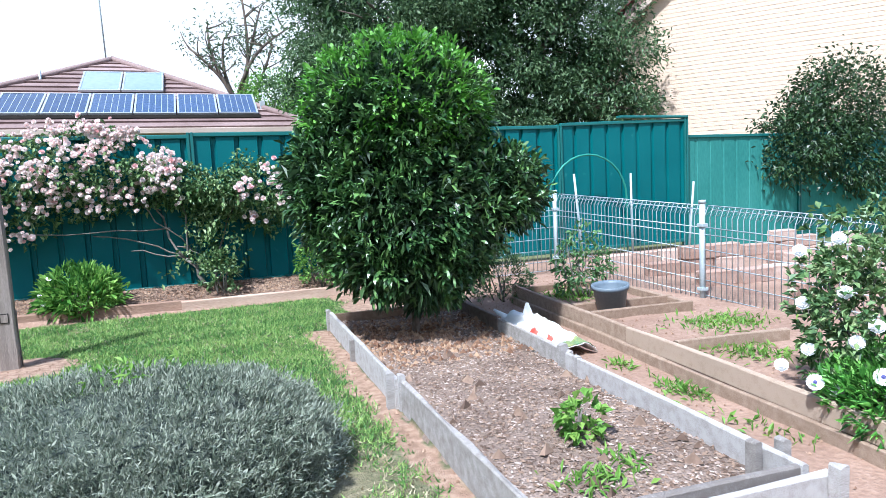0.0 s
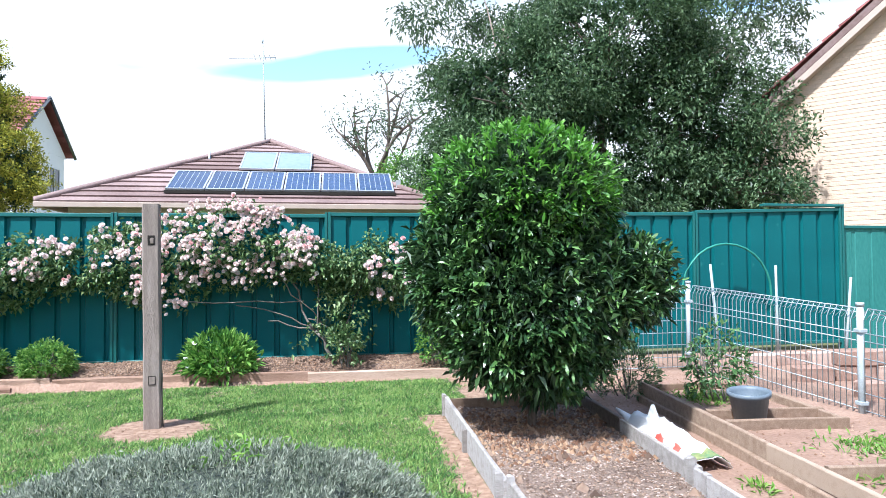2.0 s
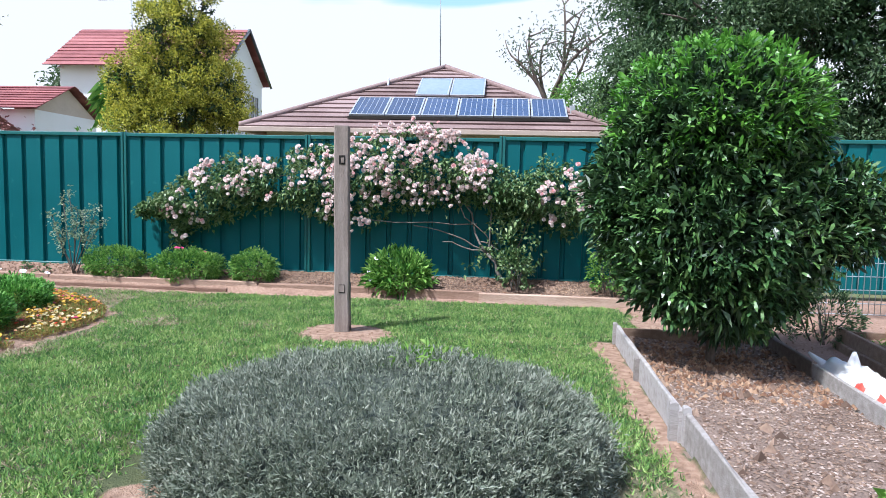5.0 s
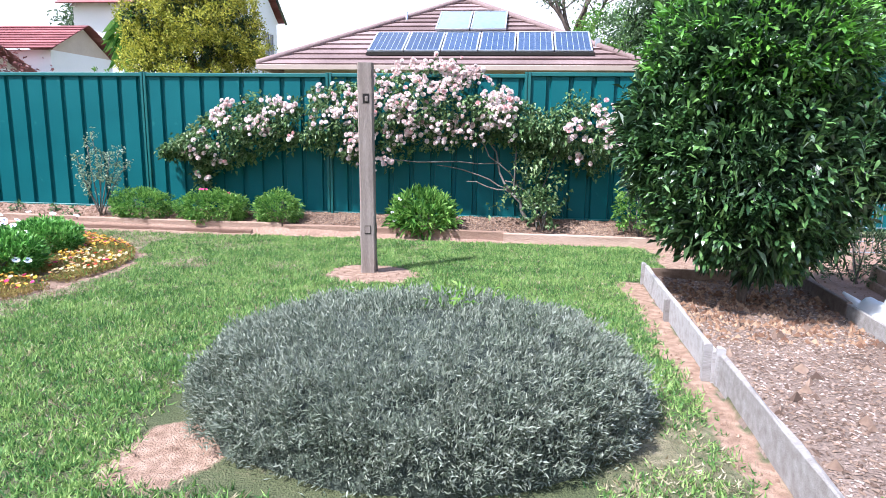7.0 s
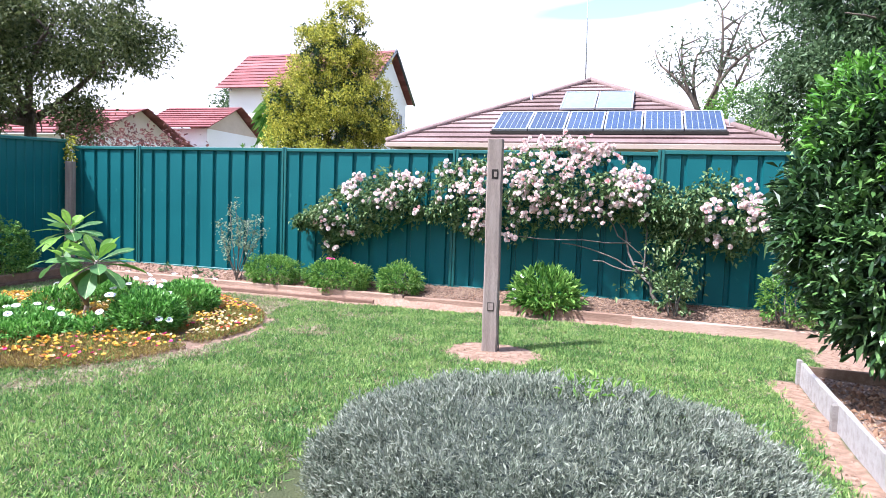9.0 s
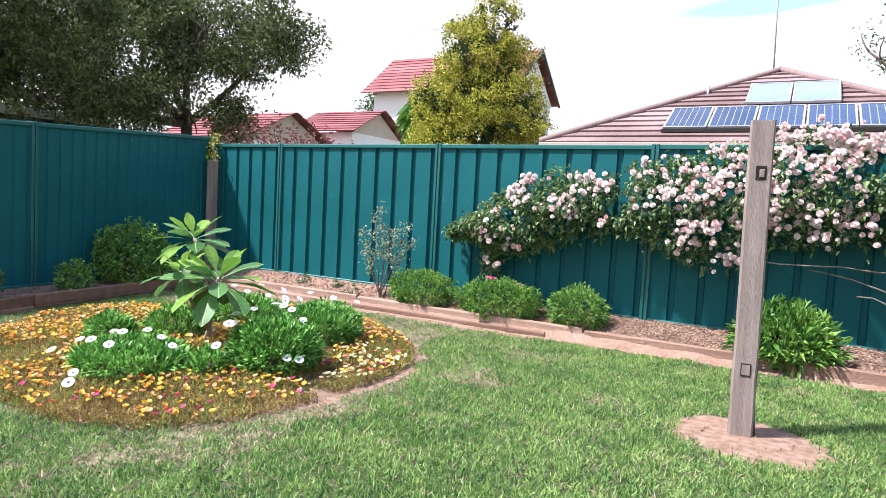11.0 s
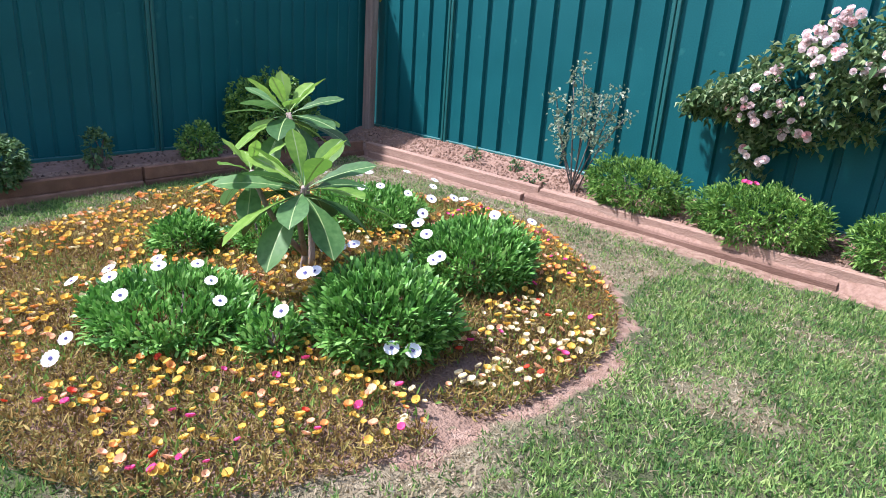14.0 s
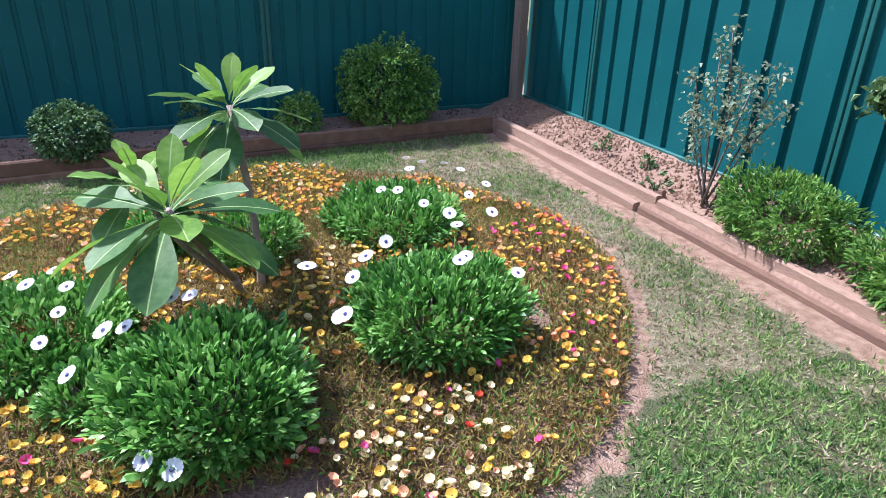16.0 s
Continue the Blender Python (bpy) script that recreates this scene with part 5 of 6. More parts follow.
daisies = "white daisy bushes in the round bed"
bushes = [((0.02, 6.20), 0.39, 0.35, 0.185, 5600, 9), ((0.67, 6.79), 0.31, 0.30, 0.325, 6800, 5), ((0.36, 7.62), 0.34, 0.36, 0.30, 6800, 5),
          ((-0.72, 7.76), 0.40, 0.36, 0.22, 5200, 9), ((-0.80, 6.60), 0.17, 0.17, 0.20, 1900, 2), ((0.46, 6.42), 0.12, 0.13, 0.15, 800, 1), ((-0.60, 7.02), 0.24, 0.24, 0.24, 2200, 2)]
placed = {0: [(0.128, 6.311, 0.225), (-0.10, 6.05, 0.22), (-0.36, 5.99, 0.12), (0.119, 5.80, 0.06), (0.06, 5.86, 0.09), (-0.05, 6.2, 0.25), (0.0, 6.32, 0.25), (-0.20, 6.25, 0.22), (0.10, 6.02, 0.23), (-0.28, 6.1, 0.18), (0.26, 6.28, 0.2)],
          1: [(0.547, 6.553, 0.34), (0.53, 6.60, 0.33), (0.896, 6.641, 0.165), (0.93, 6.70, 0.15), (0.518, 6.767, 0.40), (0.50, 6.72, 0.39), (0.372, 7.10, 0.37), (0.562, 6.455, 0.22), (0.42, 6.72, 0.36)],
          2: [(0.418, 7.672, 0.365), (0.40, 7.70, 0.367), (0.489, 7.284, 0.26), (0.342, 7.342, 0.31), (0.47, 7.27, 0.24), (0.20, 7.42, 0.31), (0.12, 7.78, 0.36), (0.5, 7.84, 0.33)],
          3: [(-0.006, 7.528, 0.325), (-0.45, 7.82, 0.28), (-0.6, 7.75, 0.30), (-0.5, 8.05, 0.28), (-0.85, 8.15, 0.29), (-0.7, 7.7, 0.27), (-0.9, 7.9, 0.3), (-0.35, 7.9, 0.26), (-0.65, 8.2, 0.27), (-0.4, 8.12, 0.22), (-1.75, 8.15, 0.08), (-1.66, 8.22, 0.07), (-1.6, 8.35, 0.07)]}
for i, ((x, y), rx, ry, h, n, _) in enumerate(bushes):
    z = gz(x, y)
    b = bush("daisy_bush", (x, y, z), rx, h, n, "daisy_leaf", 0.050, 0.0135, "low green daisy bush with white blooms" if i in placed else "small green daisy bush without blooms", "flower bush", daisies, 0.75, 8, 0.55, ry, 6, 0.6, 0.05, True)
    for p in placed.get(i, ()):
        v = Vector(p) - Vector((x, y, z))
        tilt_way = (v.x * 0.8 + 0.25, v.y * 0.8 - 0.25, 0.8)
        daisy(b, v + Vector((v.x * 0.14, v.y * 0.14, 0.035)), tilt_way, random.uniform(0.8, 1.05))
        foot = Vector((v.x * 0.8, v.y * 0.8, max(0.02, v.z * 0.5)))
        tubes("flower_stalk", [bend(foot, v, 0.0022, 0.002, 2, 0.05)], M["weed"], b, sides=4)

# ---- mat of small flowers ----
def in_oval(n, lim=0.965):
    P = np.stack([RNG.uniform(-2.4, 1.6, n), RNG.uniform(5.2, 9.0, n)], 1)
    return P[[oval(x, y) < lim + 0.075 * math.exp(-((math.atan2(y - OVAL[1], x - OVAL[0]) + 0.95) / 0.6) ** 2) for x, y in P]]


def bare(x, y):
    """Bare soil inside the round bed."""
    return math.hypot((x - 0.99) / 0.06, (y - 6.88) / 0.24) < 1 or math.hypot((x - 1.27) / 0.17, (y - 6.66) / 0.10) < 1


mat_bed = thing("portulaca_bed", (0, 0, 0), "mat of brownish stems with yellow orange and pink flowers", "flowers")
P2 = in_oval(210000)
P2 = P2[[not bare(x, y) and noise.noise((x * 2.3, y * 2.3, 9)) > -0.6 for x, y in P2]]
Z = np.array([gz(x, y) for x, y in P2])
n = len(P2)
P = np.column_stack([P2, Z + RNG.uniform(-0.005, 0.045, n)])
leaves("undergrowth", [leaf_rows(P, RNG.normal(0, 0.75, (n, 3)) + [0, 0, 0.65], RNG.uniform(0.018, 0.045, n), RNG.uniform(0.0045, 0.009, n), 0.0)], M["mat_leaf"], mat_bed, kind="stuff")
P2 = in_oval(17000)
P2 = P2[[not bare(x, y) and noise.noise((x * 1.7, y * 1.7, 4)) > -0.1 for x, y in P2]]
n = len(P2)
P = np.column_stack([P2, [gz(x, y) + 0.02 for x, y in P2]])
leaves("green_growth", [leaf_rows(P, RNG.normal(0, 0.6, (n, 3)) + [0, 0, 0.7], RNG.uniform(0.03, 0.06, n), RNG.uniform(0.008, 0.014, n), 0.0)], M["weed"], mat_bed, kind="stuff")
cups = {c: petal_disc(c + "_flower", 0.018, 6, c, 0.014, 1.2) for c in ("yellow", "cream", "orange", "peach", "pink", "red")}


def flower_colour(x, y):
    u = random.random()
    if x > 0.75 and 6.6 < y < 7.7:
        return "cream" if u < 0.58 else "yellow" if u < 0.78 else "peach" if u < 0.92 else "red" if u < 0.96 else "pink"
    if y > 7.7:
        return "orange" if u < 0.22 else "yellow" if u < 0.75 else "peach" if u < 0.9 else "pink"
    if x > -0.1 and y < 6.5:
        return "yellow" if u < 0.6 else "orange" if u < 0.74 else "pink" if u < 0.81 else "red" if u < 0.84 else "peach"
    return "yellow" if u < 0.62 else "orange" if u < 0.85 else "cream" if u < 0.94 else "peach"


spots = in_oval(10500, 0.95)
inside = lambda x, y: any(math.hypot((x - c[0]) / rx, (y - c[1]) / ry) < 0.9 for c, rx, ry, *_ in bushes)
spots = [(x, y) for x, y in spots if not bare(x, y) and not inside(x, y) and noise.noise((x * 2.1, y * 2.1, 2)) > -0.20 + (0.08 if x > 0.4 else 0)]
random.shuffle(spots)
near = sorted(spots[:2050], key=lambda p: (p[0] - 1.6) ** 2 + (p[1] - 6.6) ** 2)
joined = {}
for i, (x, y) in enumerate(near):
    c = flower_colour(x, y)
    s = random.uniform(0.5, 0.88)
    m = Matrix.Translation((x, y, gz(x, y) + random.uniform(0.05, 0.075))) @ Euler((random.uniform(-0.55, 0.55), random.uniform(-0.55, 0.55), random.uniform(0, 6))).to_matrix().to_4x4() @ Matrix.Diagonal((s, s, s, 1))
    if i < 295:
        fl = new("flower", cups[c])
        fl.parent = mat_bed
        fl.matrix_basis = m
    else:
        joined.setdefault(c, []).append(m)
for c, ms in joined.items():
    src = cups[c]
    v0 = np.array([v.co[:] + (1,) for v in src.vertices])
    f0 = np.array([p.vertices[:] for p in src.polygons])
    V = np.concatenate([(v0 @ np.array(m).T)[:, :3] for m in ms])
    F = np.concatenate([f0 + i * len(v0) for i in range(len(ms))])
    tagged(fill("blossom_drift", V, F, M[c], mat_bed), kind="stuff")

# ---- frangipani ----
frangi = thing("frangipani", (-0.20, 6.96, 0.04), "young frangipani with long glossy green leaves in the round bed", "plant")
LOW, HIGH, THIRD = Vector((0.40, -0.24, 0.57)), Vector((-0.145, 0.01, 0.80)), Vector((0.14, -0.34, 0.60))
FORK = Vector((0.10, -0.05, 0.15))
tubes("trunk", [bend((0, 0, -0.06), FORK, 0.019, 0.017, 4, 0.05), bend(FORK, LOW, 0.015, 0.012, 5, 0.08), bend(FORK, THIRD, 0.014, 0.011, 5, 0.08)], M["pale_bark"], frangi, sides=8)
tubes("stem", [bend((-0.02, 0.06, -0.06), HIGH, 0.018, 0.013, 6, 0.06)], M["pale_bark"], frangi, sides=8)


def frangi_leaf(parent, at, yaw, pitch, length, width, curl, young):
    """A long leaf with a raised midrib, arching from its stalk."""
    V, F, I = [], [], []
    n = 9
    p, ang = Vector((0.0, 0, 0)), pitch
    prof = [0.05, 0.10, 0.30, 0.54, 0.76, 0.93, 1.0, 0.96, 0.70, 0.06]
    for i in range(n + 1):
        w = width / 2 * prof[i]
        d = Vector((math.cos(ang), 0, math.sin(ang)))
        up = Vector((-math.sin(ang), 0, math.cos(ang)))
        rib = min(w * 0.5, 0.0022)
        fold = 0.12
        for y in (-w, -rib, rib, w):
            V.append(p + up * (abs(y) * fold + (0.003 * math.sin(i * 2.2 + y * 60) if abs(y) == w else 0)) + Vector((0, y, 0)))
        p = p + d * (length / n)
        ang -= curl / n
    for i in range(n):
        for j in range(3):
            k = i * 4 + j
            F.append((k, k + 1, k + 5, k + 4))
            I.append(1 if j == 1 else 0)
    lf = fill("leaf", [tuple(v) for v in V], F, None, parent, smooth=True, mats=[M["frangi_young" if young else "frangi"], M["midrib"]], index=I)
    lf.matrix_basis = Matrix.Translation(at) @ Euler((random.uniform(-0.3, 0.3), 0, yaw)).to_matrix().to_4x4()


for head, count_, size in ((LOW, 22, 0.395), (HIGH, 22, 0.345), (THIRD, 11, 0.27)):
    for i in range(count_):
        f = i / (count_ - 1)
        yaw = i * 2.39996 + head.x * 7
        pitch = math.radians(-20 + 84 * f ** 1.5) + random.uniform(-0.1, 0.1)
        ln = size * (1.0 - 0.42 * f ** 2) * random.uniform(0.9, 1.08)
        off = Vector((math.cos(yaw) * 0.018, math.sin(yaw) * 0.018, -0.05 + 0.07 * f))
        frangi_leaf(frangi, head + off, yaw, pitch, ln, ln * 0.37, 0.75 - 0.45 * f, f > 0.74 or random.random() < 0.18)

# ---- climbing rose on the back fence ----
rose = thing("climbing_rose", (4.86, 9.70, 0.15), "climbing rose with clustered pale pink blooms trained along the fence", "climbing rose")
RB = Vector((4.86, 9.70, 0.15))
TOPS = ((0.36, 0.93), (0.81, 1.28), (1.49, 1.63), (1.92, 1.47), (2.21, 1.66), (2.98, 1.78), (3.71, 2.02), (4.3, 1.80), (4.62, 1.55), (5.01, 1.40), (5.24, 1.66), (5.55, 1.53), (5.86, 1.18))
LOWS = ((0.36, 0.84), (0.7, 0.86), (0.82, 0.62), (1.18, 0.74), (2.0, 1.02), (2.25, 1.0), (2.64, 0.80), (3.06, 0.74), (3.4, 0.96), (3.86, 1.00), (4.45, 1.13), (4.62, 0.95), (5.1, 0.95), (5.35, 0.80), (5.6, 0.74), (5.86, 1.05))
tx, tz = np.array(TOPS).T
bx, bz = np.array(LOWS).T


def rose_points(n, share_low=0.0, grow=0.0):
    x = RNG.uniform(0.36, 5.86, n)
    t, b = np.interp(x, tx, tz) + grow, np.interp(x, bx, bz)
    u = RNG.random(n)
    u = share_low + (1 - share_low) * u
    z = b + (t - b) * u
    y = 9.93 - (0.10 + 0.24 * np.sin(np.pi * np.clip(u, 0.05, 0.95))) * RNG.random(n) ** 0.7
    keep = np.array([noise.noise((a * 2.6, 0, c * 3.2)) > -0.42 for a, c in zip(x, z)])
    return np.column_stack([x, y, z])[keep]


P = rose_points(2300)
extra = np.column_stack([RNG.normal(4.86, 0.15, 170), RNG.uniform(9.62, 9.88, 170), RNG.uniform(0.28, 1.3, 170)])
tail = np.column_stack([RNG.uniform(0.28, 1.0, 70), RNG.uniform(9.75, 9.92, 70), RNG.normal(0.90, 0.04, 70)])
foot = np.column_stack([RNG.normal(0.80, 0.05, 40), RNG.uniform(9.75, 9.92, 40), RNG.uniform(0.48, 0.9, 40)])
P = np.concatenate([P, extra, tail, foot]) - np.array(RB)
leaves("foliage", [clumps(P, np.tile([0, -0.7, 0.1], (len(P), 1)), 7, 0.058, 0.034, 0.8, 0.0, 0.035, 0.3)], M["rose_leaf"], rose)
ps = [bend((0, 0, -0.06), (-0.27, 0.02, 0.36), 0.024, 0.018, 4, 0.05), bend((-0.27, 0.02, 0.36), (-0.52, 0.1, 1.02), 0.014, 0.009, 6, 0.08), bend((-0.27, 0.02, 0.36), (-0.80, 0.1, 0.48), 0.011, 0.006, 5, 0.06),
      bend((-0.3, 0.04, 0.40), (-1.15, 0.12, 0.66), 0.010, 0.006, 6, 0.10), bend((-0.22, 0.02, 0.30), (-0.30, 0.12, 1.1), 0.012, 0.007, 6, 0.06), bend((-0.48, 0.1, 0.9), (-1.9, 0.13, 1.35), 0.010, 0.006, 7, 0.05),
      bend((-1.9, 0.13, 1.35), (-4.2, 0.14, 0.85), 0.008, 0.004, 8, 0.05), bend((-0.4, 0.1, 0.7), (-2.4, 0.13, 0.75), 0.008, 0.004, 8, 0.07), bend((0, 0, 0.0), (0.35, 0.1, 1.1), 0.012, 0.006, 6, 0.08), bend((0.35, 0.1, 1.1), (0.9, 0.13, 1.05), 0.007, 0.004, 5, 0.08),
      bend((-0.35, 0.05, 0.5), (-0.1, 0.02, 0.38), 0.008, 0.005, 4, 0.05), bend((-0.7, 0.08, 1.0), (-0.2, 0.04, 0.45), 0.007, 0.006, 5, 0.03)]
for cane in ps:
    kinked = [cane[0]] + [(c[0] + random.uniform(-0.03, 0.03), c[1] + random.uniform(-0.01, 0.01), c[2] + random.uniform(-0.03, 0.03), c[3]) for c in cane[1:-1]] + [cane[-1]]
    tubes("cane", [kinked], M["cane"], rose, "grey woody cane")


def rose_mesh(name, r, mat):
    V, F = [], []
    for ring, (n, rad, z, up) in enumerate(((6, 1.0, 0.0, 0.30), (5, 0.80, 0.15, 0.50), (5, 0.56, 0.28, 0.58), (4, 0.32, 0.40, 0.60))):
        for i in range(n):
            a = 2 * math.pi * (i + 0.37 * ring) / n
            w = 3.6 / n
            k = len(V)
            for q, h in ((0.15, 0.0), (0.75, 0.45), (1.0, 1.0)):
                for s in (-1, 1):
                    aa = a + s * w * (0.45 if q < 0.5 else 1.0 if q < 0.9 else 0.72)
                    V.append((math.cos(aa) * rad * r * q, math.sin(aa) * rad * r * q, (z + up * h) * r))
            F += [(k, k + 1, k + 3, k + 2), (k + 2, k + 3, k + 5, k + 4)]
    me = bpy.data.meshes.new(name)
    me.from_pydata(V, [], F)
    me.materials.append(M[mat])
    return me


ROSES = [rose_mesh("rose_bloom", 0.036, "rose_pale"), rose_mesh("rose_bloom", 0.043, "rose_pale"), rose_mesh("rose_bloom", 0.037, "rose_pink")]
P = rose_points(1700, 0.05, 0.03)
w = np.array([0.7 * noise.noise((p[0] * 3.1, 4, p[2] * 3.6)) + 0.3 * (p[2] - np.interp(p[0], bx, bz)) - 0.25 * (abs(p[0] - 4.85) < 0.3) + 0.3 * (2.7 < p[0] < 4.6) + 0.75 * random.random() for p in P])
P = P[np.argsort(-w)][:470]
P = np.concatenate([p + RNG.normal(0, 1, (random.randint(1, 4), 3)) * [0.045, 0.02, 0.04] for p in P])
P = P[RNG.permutation(len(P))]
jr = []
for i, p in enumerate(P):
    z_way = Vector((random.uniform(-0.7, 0.7), -1.0, random.uniform(-0.15, 0.9))).normalized()
    q = z_way.to_track_quat("Z", "Y").to_matrix().to_4x4()
    s = random.uniform(0.5, 0.95)
    me = ROSES[2] if random.random() < (0.45 if p[2] < 1.2 else 0.28) else random.choice(ROSES[:2])
    loc = Vector(p) - RB
    loc.y = min(loc.y, 0.10) - 0.10
    m = Matrix.Translation(loc) @ q @ Matrix.Diagonal((s, s, s, 1))
    if i < 295:
        bl = new("rose_bloom", me)
        bl.parent = rose
        bl.matrix_basis = m
    else:
        jr.append((me, m))
v0 = np.array([v.co[:] + (1,) for v in ROSES[0].vertices])
f0 = np.array([p.vertices[:] for p in ROSES[0].polygons])
tagged(fill("bloom_drift", np.concatenate([(v0 @ np.array(m).T)[:, :3] for _, m in jr]), np.concatenate([f0 + i * len(v0) for i in range(len(jr))]), M["rose_pale"], rose), kind="stuff")

# ---- shrubs of the back border ----
border = "clipped shrubs along the back border"
for x, y, r, h, n in ((0.10, 9.62, 0.42, 0.40, 2600), (1.02, 9.60, 0.50, 0.40, 3400), (1.83, 9.62, 0.30, 0.42, 1900)):
    shrub = bush("border_shrub", (x, y, gz(x, y) - 0.02), r, h * 0.9, int(n * 2.1), "shrub_leaf", 0.044, 0.014, "low rounded green shrub in the back border", "shrub", border, 0.4, 7, 0.6, 0.28, 6)
    for k in range(4 if r > 0.45 else 0):
        bl = new("bloom", cups["pink"])
        bl.parent = shrub
        bl.matrix_basis = pose(-0.12 + 0.035 * k if k < 3 else 0.24, -0.05 - 0.02 * (k % 2), 0.375 if k < 3 else 0.34, 25, 0, 40 * k)
strap = bush("strap_leaf_plant", (3.58, 9.56, gz(3.58, 9.56) - 0.06), 0.40, 0.46, 2400, "shrub_leaf", 0.115, 0.026, "clump of long green strap leaves in the back border", "plant", "", 0.9, 7, 0.6, 0.30, 6, 0.45, 0.2)
for p in ((-0.24, -0.12, 0.40), (-0.33, -0.10, 0.24), (-0.30, -0.16, 0.16)):
    daisy(strap, p, (0.2, -0.6, 0.6), 0.8)
bush("border_shrub", (6.02, 9.55, 0.12), 0.34, 0.62, 2400, "shrub_leaf", 0.045, 0.02, "leafy green shrub beside the fence", "shrub", "", 0.3, 7, 0.7)
bush("border_shrub", (4.93, 9.58, 0.12), 0.22, 0.50, 620, "rose_leaf", 0.05, 0.028, "leafy shoots round the foot of the rose", "shrub", "", 0.2, 6, 0.7)

thin_rose = thing("rose_bush", (-0.42, 9.60, gz(-0.42, 9.6)), "thin upright rose bush with pale leaves", "rose bush")
ps, tips = [], []
for a in ((-0.16, 0.04, 0.86), (-0.06, 0.0, 0.98), (-0.20, -0.05, 0.52), (0.02, 0.05, 0.75), (0.16, 0.0, 0.74), (0.34, 0.03, 0.62), (0.26, 0.05, 0.80), (-0.28, 0.0, 0.72)):
    root = Vector((random.uniform(-0.05, 0.08), random.uniform(-0.03, 0.03), -0.05))
    pp = bend(root, a, 0.008, 0.004, 5, 0.08)
    ps.append(pp)
    tips += [pp[3][:3], pp[4][:3], pp[5][:3]]
for cane in ps:
    tubes("cane", [cane], M["cane"], thin_rose, sides=5)
P = np.array(tips)
leaves("foliage", [clumps(np.repeat(P, 4, 0), np.tile([0, -0.4, 0.3], (len(P) * 4, 1)), 9, 0.036, 0.025, 0.9, 0.1, 0.035)], M["pale_leaf"], thin_rose)
for x, y, h in ((-1.62, 9.66, 0.14), (-0.80, 9.52, 0.12), (-1.15, 9.72, 0.07)):
    bush("seedling", (x, y, gz(x, y)), 0.07, h, 60, "dull_leaf", 0.045, 0.02, "small seedling in dry border soil", "seedling", "border seedlings", 0.5, 2)

# ---- shaded border ----
for x, y, r, h, n, leaf, lab in ((-2.52, 6.02, 0.26, 0.36, 2400, "dull_leaf", "compact green shrub in the shaded border"), (-2.86, 6.80, 0.11, 0.30, 320, "dull_leaf", "small upright plant in the shaded border"),
                                 (-2.92, 7.62, 0.20, 0.30, 1000, "shrub_leaf", "small leafy shrub in the shaded border"), (-3.10, 8.42, 0.46, 0.72, 6400, "shrub_leaf", "tall leafy shrub against the shaded fence"),
                                 (-2.30, 4.75, 0.30, 0.34, 1500, "dull_leaf", "compact green shrub in the shaded border")):
    bush("side_shrub", (x, y, gz(x, y)), r, h, int(n * 1.7), leaf, 0.036, 0.018, lab, "shrub", "shrubs in the shaded border", 0.2, 7, 0.7, blunt=True)
ivy = thing("ivy_tuft", (-3.56, 9.93, 1.55), "yellow-green creeper spilling over the corner post", "creeper")
P = np.column_stack([RNG.normal(0, 0.05, 60), RNG.normal(0, 0.03, 60), RNG.uniform(-0.05, 0.42, 60)])
leaves("foliage", [clumps(P, np.tile([0.3, -0.6, -0.2], (60, 1)), 4, 0.05, 0.035, 0.7, 0, 0.03)], M["gold_leaf"], ivy)

# ---- vegetable plots ----
bush("small_citrus", (7.98, 7.22, 0.09), 0.30, 0.66, 700, "dull_leaf", 0.06, 0.026, "small sparse citrus tree in the far plot", "tree", "", 0.1, 5, 0.8, None, 6, 0.3)
bush("rosemary_bush", (7.50, 7.95, 0.02), 0.34, 0.50, 2200, "dark_leaf", 0.05, 0.010, "dark green bushy herb behind the raised bed", "shrub", "", 0.7, 7, 0.5)
white_rose = bush("white_rose_bush", (7.72, 4.22, 0.09), 0.52, 0.95, 5600, "rose_leaf", 0.045, 0.027, "leafy rose bush with white blooms", "rose bush", "", 0.1, 9, 0.8, 0.5, 6, 0.4)
WROSE = rose_mesh("rose_bloom", 0.033, "white_petal")
for x, y, z in ((7.32, 4.05, 0.50), (7.36, 4.0, 0.44), (7.30, 4.12, 0.42), (7.42, 3.92, 0.42), (7.45, 4.02, 0.52), (7.30, 3.96, 0.24), (7.28, 3.88, 0.14), (7.36, 4.45, 0.78), (7.55, 4.1, 0.90), (7.24, 4.3, 0.36), (7.25, 4.45, 0.25), (7.33, 4.2, 0.62), (7.30, 4.38, 0.55), (7.38, 3.98, 0.66), (7.48, 3.92, 0.30), (7.26, 4.18, 0.20), (7.42, 4.3, 0.84)):
    bl = new("rose_bloom", WROSE)
    bl.parent = white_rose
    bl.matrix_basis = pose(x - 7.72, y - 4.22, z - 0.09, 60, 0, -50)
low_daisy = bush("daisy_bush", (7.44, 3.98, 0.05), 0.34, 0.36, 3600, "daisy_leaf", 0.06, 0.017, "green daisy bush with white blooms spilling over the terrace board", "flower bush", "", 0.6, 7, 0.6, 0.40, 6, 0.5, 0.1)
for x, y, z in ((7.20, 3.80, 0.14), (7.22, 3.95, 0.30), (7.16, 4.2, 0.22), (7.25, 3.7, 0.25)):
    daisy(low_daisy, (x - 7.44, y - 3.98, z - 0.02), (-0.7, -0.5, 0.5), 1.1)

